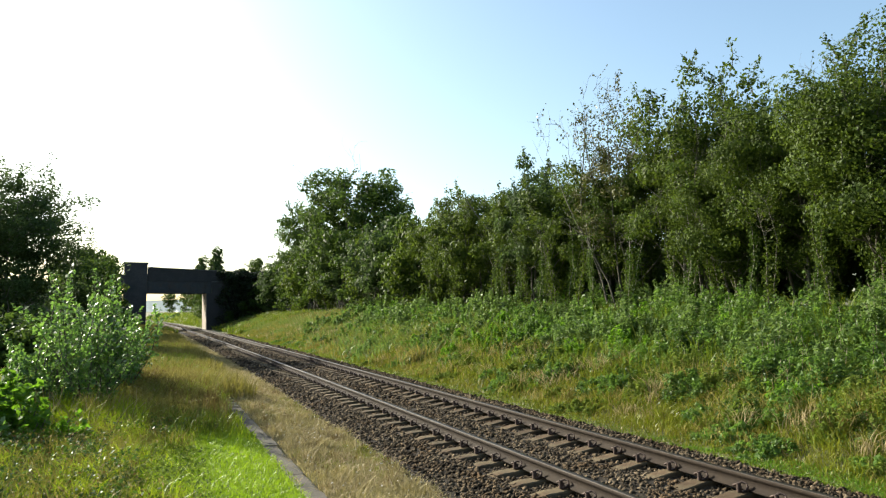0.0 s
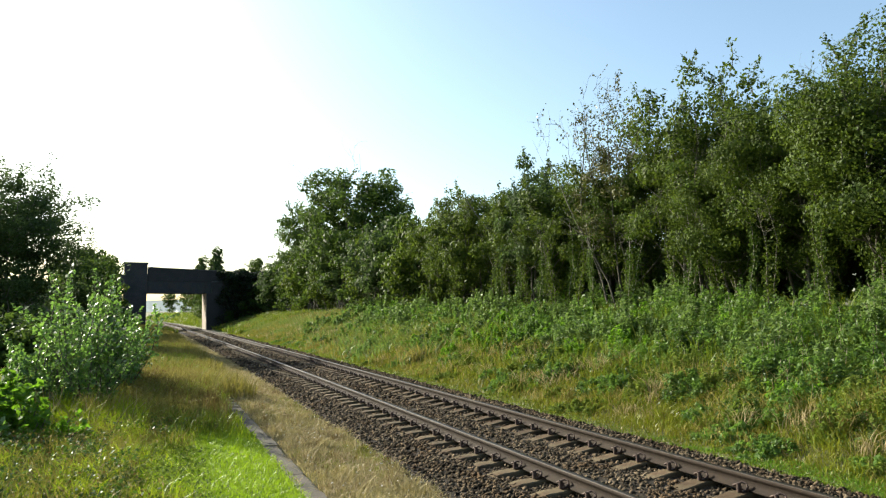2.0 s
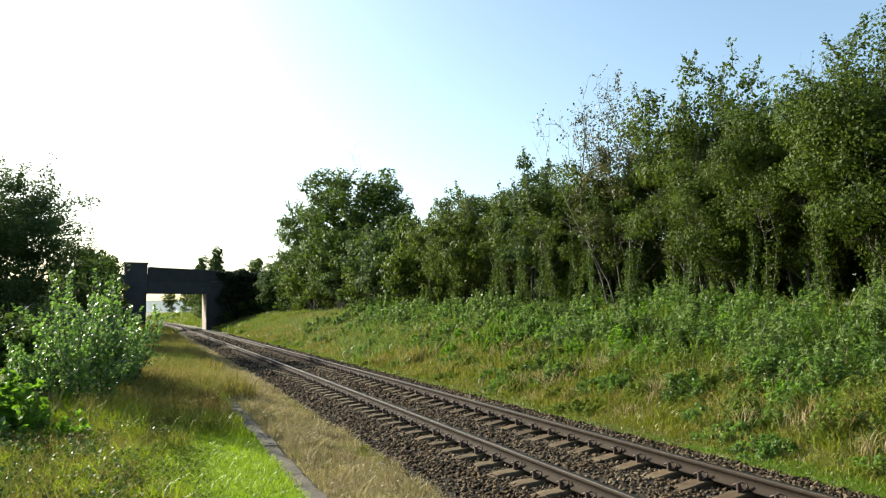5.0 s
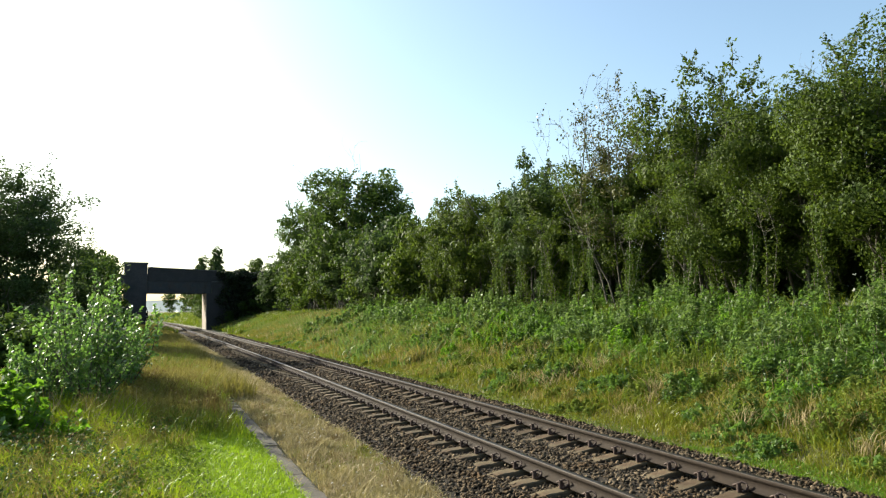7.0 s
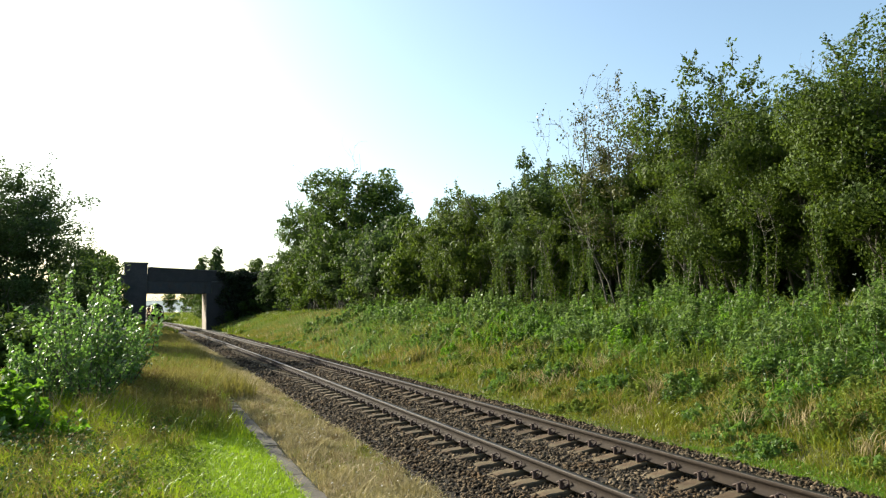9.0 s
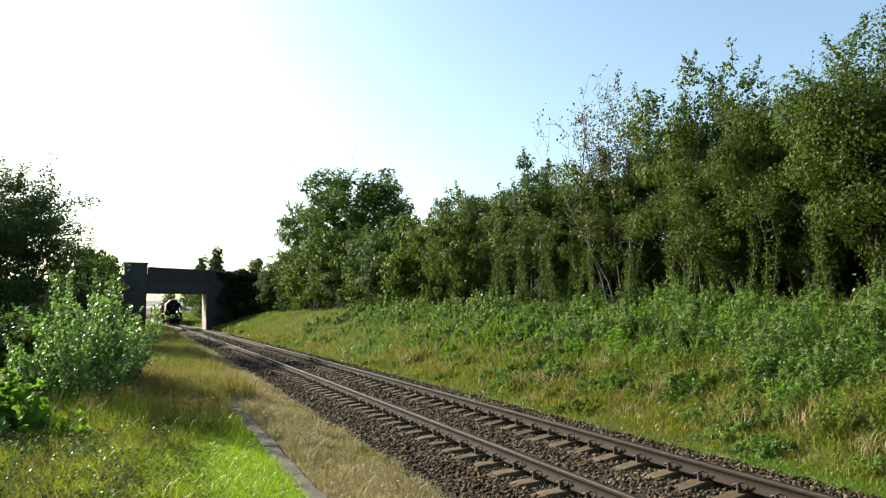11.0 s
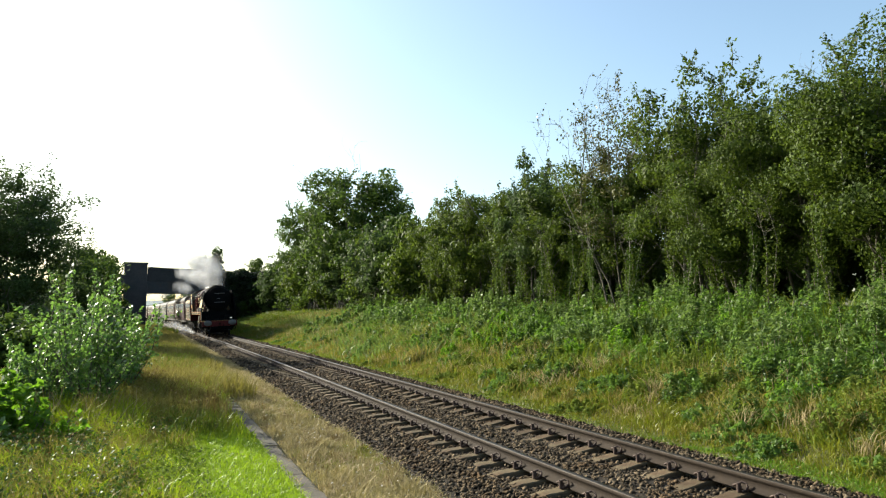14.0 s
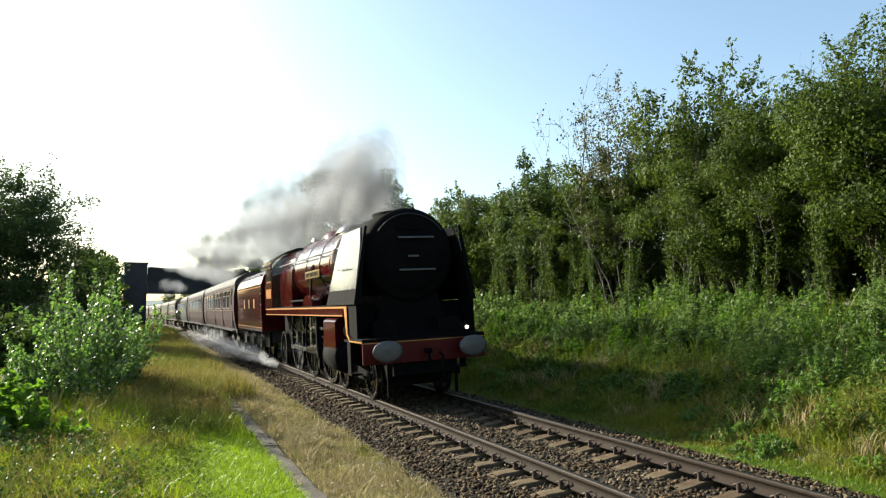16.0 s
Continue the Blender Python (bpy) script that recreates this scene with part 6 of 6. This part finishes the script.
def coach_master(paint, label, layout):
    """A corridor coach about 19.6 m long, y from 0 to 19.6; layout: window widths in order along the side."""
    c = empty("railway_coach", Matrix(), label, "coach", "train of coaches")
    sec = [(-1.30, 1.10), (-1.37, 1.5), (-1.40, 2.1), (-1.38, 2.7), (-1.30, 3.18), (1.30, 3.18), (1.38, 2.7), (1.40, 2.1), (1.37, 1.5), (1.30, 1.10)]
    part("body", prism(sec, 0.0, 19.6), paint, c)
    roof = [(-1.33, 3.181)] + [(1.33 * math.cos(t), 3.18 + 0.63 * math.sin(t) ** 0.8) for t in np.linspace(math.pi * 0.97, math.pi * 0.03, 14)] + [(1.33, 3.181)]
    part("roof", prism(roof, -0.03, 19.63), M_ROOF, c, "pale grey curved roof", smooth=False)
    for i in range(8):
        part("roof_vent", lathe([(0, 0.09), (0.05, 0.09), (0.07, 0.14), (0.11, 0.13), (0.13, 0.001)], 10, "z", (-0.35 if i % 2 else 0.35, 1.6 + i * 2.35, 3.775)), M_ROOF, c)
    for sx in (-1, 1):
        y = 0.5
        for k, (w, gap, door) in enumerate(layout):
            y += gap
            if door:
                dr = part("door", box(*sorted((sx * 1.385, sx * 1.408)), y, y + w, 1.18, 3.05, 0.008), paint, c)
                part("door_window", box(*sorted((sx * 1.39, sx * 1.414)), y + 0.09, y + w - 0.09, 2.2, 2.95, 0.02), M_GLASS, dr)
                part("door_handle", box(*sorted((sx * 1.405, sx * 1.44)), y + w - 0.1, y + w - 0.04, 1.95, 2.0, 0.005), M_BRASS, dr)
            else:
                wn_ = part("window", box(*sorted((sx * 1.36, sx * 1.402)), y, y + w, 2.12, 2.95, 0.02), M_GLASS, c)
                part("window_frame", box(*sorted((sx * 1.37, sx * 1.41)), y - 0.03, y + w + 0.03, 2.95, 2.985, 0.006), M_BUFFER, wn_)
                part("window_frame", box(*sorted((sx * 1.37, sx * 1.412)), y - 0.03, y + w + 0.03, 2.085, 2.12, 0.006), M_BUFFER, wn_)
                part("toplight_bar", box(*sorted((sx * 1.385, sx * 1.412)), y, y + w, 2.70, 2.725), M_BUFFER, wn_)
            y += w
        part("cantrail_line", box(*sorted((sx * 1.315, sx * 1.33)), 0.02, 19.58, 3.10, 3.125), M_COACHLINE, c)
        part("waist_line", box(*sorted((sx * 1.39, sx * 1.404)), 0.02, 19.58, 1.98, 2.0), M_COACHLINE, c)
        part("solebar", box(*sorted((sx * 1.18, sx * 1.25)), 0.1, 19.5, 0.92, 1.10, 0.01), M_GRIME, c)
        part("footboard", box(*sorted((sx * 1.26, sx * 1.42)), 0.6, 19.0, 0.98, 1.02), M_GRIME, c)
        part("battery_box", box(*sorted((sx * 0.75, sx * 1.2)), 8.0, 9.6, 0.42, 0.915, 0.02), M_GRIME, c)
    part("underframe", box(-0.8, 0.8, 0.1, 19.5, 0.80, 1.095), M_GRIME, c)
    for yb in (2.75, 16.85):
        bg = part("bogie", box(-0.62, 0.62, yb - 0.4, yb + 0.4, 0.5, 0.795, 0.02), M_GRIME, c)
        for sx in (-1, 1):
            part("side_frame", prism([(yb - 1.75, 0.62), (yb - 1.5, 0.72), (yb - 0.7, 0.72), (yb - 0.45, 0.40), (yb + 0.45, 0.40), (yb + 0.7, 0.72), (yb + 1.5, 0.72), (yb + 1.75, 0.62), (yb + 1.75, 0.48), (yb + 1.0, 0.52), (yb + 0.55, 0.28), (yb - 0.55, 0.28), (yb - 1.0, 0.52), (yb - 1.75, 0.48)], *sorted((sx * 0.98, sx * 1.05)), "x"), M_GRIME, bg)
            for yw in (yb - 1.3, yb + 1.3):
                part("wheel", lathe([(-0.06, 0.001), (-0.06, 0.20), (-0.03, 0.36), (-0.065, 0.42), (-0.065, 0.457), (0.04, 0.457), (0.04, 0.485), (0.065, 0.485), (0.065, 0.001)], 24, "x", (sx * 0.76, yw, 0.457)) if sx < 0 else lathe([(0.06, 0.001), (0.06, 0.20), (0.03, 0.36), (0.065, 0.42), (0.065, 0.457), (-0.04, 0.457), (-0.04, 0.485), (-0.065, 0.485), (-0.065, 0.001)], 24, "x", (sx * 0.76, yw, 0.457)), M_GRIME, bg)
    for y0, y1 in ((-0.32, -0.001), (19.601, 19.92)):
        part("gangway", prism([(-0.5, 1.15), (0.5, 1.15), (0.5, 3.2), (0.3, 3.38), (-0.3, 3.38), (-0.5, 3.2)], y0, y1), M_BLACK, c, "black corridor bellows")
    return c


COACHES, PUFFS, JETS = [], [], []
S_FRONT, SPEED, T_END = 12.836, 22.082, 16.0


def front_s(t):
    return S_FRONT + SPEED * (T_END - t)


LOCO = build_engine()
TENDER = build_tender()
side_a = [(0.6, 0.2, True)] + [(1.25, 0.65, False)] * 2 + [(0.6, 0.45, True)] + [(1.25, 0.65, False)] * 2 + [(0.6, 0.45, True)] + [(1.25, 0.65, False)] * 3 + [(0.6, 0.45, True)]
side_b = [(0.6, 0.2, True)] + [(0.6, 0.55, False)] * 2 + [(1.3, 0.55, False)] * 6 + [(0.6, 0.55, False)] + [(0.6, 0.6, True)]
first = coach_master(M_MAROON, "maroon corridor coach with a pale grey roof", side_a)
second = coach_master(M_UMBER, "brownish maroon corridor coach with a grey roof", side_b)
third = coach_master(M_GREENC, "dark green corridor coach with a grey roof", side_b)
COACHES += [first, second, third]
for src in (second, first, first, second, first):
    COACHES.append(copy_thing(src, Matrix()))


# ---------------- smoke and steam ----------------
def puff_mesh(name, seed, material, radii, stretch=(1, 1, 1)):
    """A soft billow: lumpy shells one inside the other."""
    h = Heap()
    for k, r in enumerate(radii):
        bm = bmesh.new()
        bmesh.ops.create_icosphere(bm, subdivisions=2, radius=1.0)
        for v in bm.verts:
            n = v.co.normalized()
            b = noise.noise(n * 1.6 + Vector((seed * 7.1, k * 3.3, 0))) * 0.24 + noise.noise(n * 3.2 + Vector((seed * 3.7, k, 5))) * 0.07
            v.co = Vector((n.x * stretch[0], n.y * stretch[1], n.z * stretch[2])) * r * (1 + b)
        bm.verts.index_update()
        h.add(np.array([v.co[:] for v in bm.verts]), np.array([[v.index for v in f.verts] for f in bm.faces]))
        bm.free()
    return h.mesh(name, material, True)


def build_vapour():
    rng = random.Random(77)
    shells = (0.25, 0.40, 0.53, 0.64, 0.74, 0.83)
    kinds = [puff_mesh("smoke_puff", i, M_SMOKE, shells, (0.95, 1.7, 0.95)) for i in range(5)] + [puff_mesh("smoke_puff", 9 + i, M_DARKSMOKE, (0.2, 0.34, 0.46, 0.56), (1.0, 1.3, 1.0)) for i in range(2)]
    # each billow leaves the chimney at its own time
    n = 190
    for i in range(n):
        t0 = 12.6 + (15.97 - 12.6) * i / (n - 1)
        dark = i % 4 == 3
        ob = new("smoke_puff", kinds[5 + i % 2] if dark else kinds[rng.randrange(5)])
        tagged(ob, "dark curling billow of coal smoke from the chimney" if dark else "grey drifting billow of coal smoke over the train", "smoke", "billows of smoke")
        PUFFS.append((ob, t0, -0.8 + 1.9 * ((i * 0.7549 + 0.3) % 1.0), ((i * 0.618) % 1.0) ** 1.0, rng.uniform(-0.3, 0.3), rng.uniform(-0.7, 0.7), dark))
    for i in range(15):
        ob = new("smoke_puff", kinds[i % 5])
        tagged(ob, "pale drifting billow of smoke far down the line", "smoke", "billows of smoke")
        PUFFS.append((ob, 5.0 + 0.3 * i, rng.uniform(-0.6, 0.8), rng.uniform(0.1, 0.7), rng.uniform(-0.3, 0.3), rng.uniform(-0.5, 0.5), False))
    jet = [puff_mesh("steam_puff", 30 + i, M_STEAM, (0.05, 0.10, 0.15), (1.0, 3.4, 0.8)) for i in range(3)]
    veil = [puff_mesh("steam_puff", 40 + i, M_THINSTEAM, (0.16, 0.28, 0.40, 0.52), (1.0, 3.0, 0.55)) for i in range(4)]
    for i in range(44):
        ob = new("steam_puff", jet[i % 3] if i < 14 else veil[i % 4])
        tagged(ob, "white jet of steam low beside the wheels" if i < 14 else "thin veil of steam spreading low over the verge", "steam", "jets of steam")
        JETS.append((ob, i, rng.uniform(-1, 1), rng.uniform(-1, 1)))


build_vapour()


# ---------------- movement ----------------
def puff_place(t, t0, dx, rise, wind):
    """In the boiler until its time, then up and away, slowing to drift."""
    inside = rail_pose(front_s(min(t, t0)) + 5.6) @ Vector((0, 0, 2.96))
    if t <= t0:
        return inside
    a = t - t0
    up = 1.45 * (1 - math.exp(-a / 0.03)) + 2.05 * rise * (1 - math.exp(-a / 0.09)) + (0.1 + 0.9 * rise) * a ** 0.8
    side = dx * (1 - math.exp(-a / 0.35)) * (0.7 + 0.9 * a) + wind * 0.2 * a
    carry = 4.2 * (1 - math.exp(-a / 0.05))
    return inside + Vector((side, -carry, up))


def motions():
    times = [i / 10 for i in range(161)]
    walk(LOCO, [(t, rail_pose(front_s(t))) for t in times])
    walk(TENDER, [(t, rail_pose(front_s(t) + 13.75)) for t in times])
    for k, c in enumerate(COACHES):
        walk(c, [(t, rail_pose(front_s(t) + 22.35 + 20.2 * k)) for t in times])
    ticks = [i / 30 for i in range(481)]
    for ob, sx, y in DRIVERS:
        base = pose(sx * 0.76, y, 1.03) if sx < 0 else pose(sx * 0.76, y, 1.03, 0, 0, 180)
        turn = 1 if sx < 0 else -1
        walk(ob, [(t, base @ Matrix.Rotation(turn * (SPEED * t / 1.03), 4, "X")) for t in ticks])
    for ob, sx, y in RODS:
        rows = []
        for t in ticks:
            a = SPEED * t / 1.03 + (0 if sx < 0 else math.pi / 2)
            rows.append((t, Matrix.Translation((0, y - 0.33 * math.sin(a), 1.03 + 0.33 * math.cos(a)))))
        walk(ob, rows)
    for ob, sx, slides in CRANKS:
        rows = []
        for t in ticks:
            a = SPEED * t / 1.03 + (0 if sx < 0 else math.pi / 2)
            pin = Vector((0, 7.55 - 0.33 * math.sin(a), 1.03 + 0.33 * math.cos(a)))
            tilt = math.asin(0.33 * math.cos(a) / 3.05)
            if slides:
                rows.append((t, Matrix.Translation((0, pin.y - 3.05 * math.cos(tilt), 1.03))))
            else:
                rows.append((t, Matrix.Translation(pin) @ Matrix.Rotation(tilt, 4, "X")))
        walk(ob, rows)
    for ob, t0, dx, rise, a0, wind, dark in PUFFS:
        rows = []
        for t in [i / 2 for i in range(9)] + [4.2 + i / 5 for i in range(34)] + [11.0 + i / 10 for i in range(51)]:
            rows.append((t, Matrix.Translation(puff_place(t, t0, dx, rise, wind)) @ Matrix.Rotation(a0 + 0.4 * a0 * max(0.0, t - t0), 4, "Z")))
        walk(ob, rows)
    for ob, i, u, w in JETS:
        back = 11.7 + 0.0075 * i * i + 0.09 * i + 0.12 * u
        out = 1.25 + 0.032 * i + (0.03 + 0.012 * i) * w
        up = 0.14 + 0.014 * i + (0.02 + 0.006 * i) * u
        walk(ob, [(t, rail_pose(front_s(t) + back) @ Matrix.Translation((-out, 0, up + 0.05 * math.sin(t * 9 + i)))) for t in times])


motions()
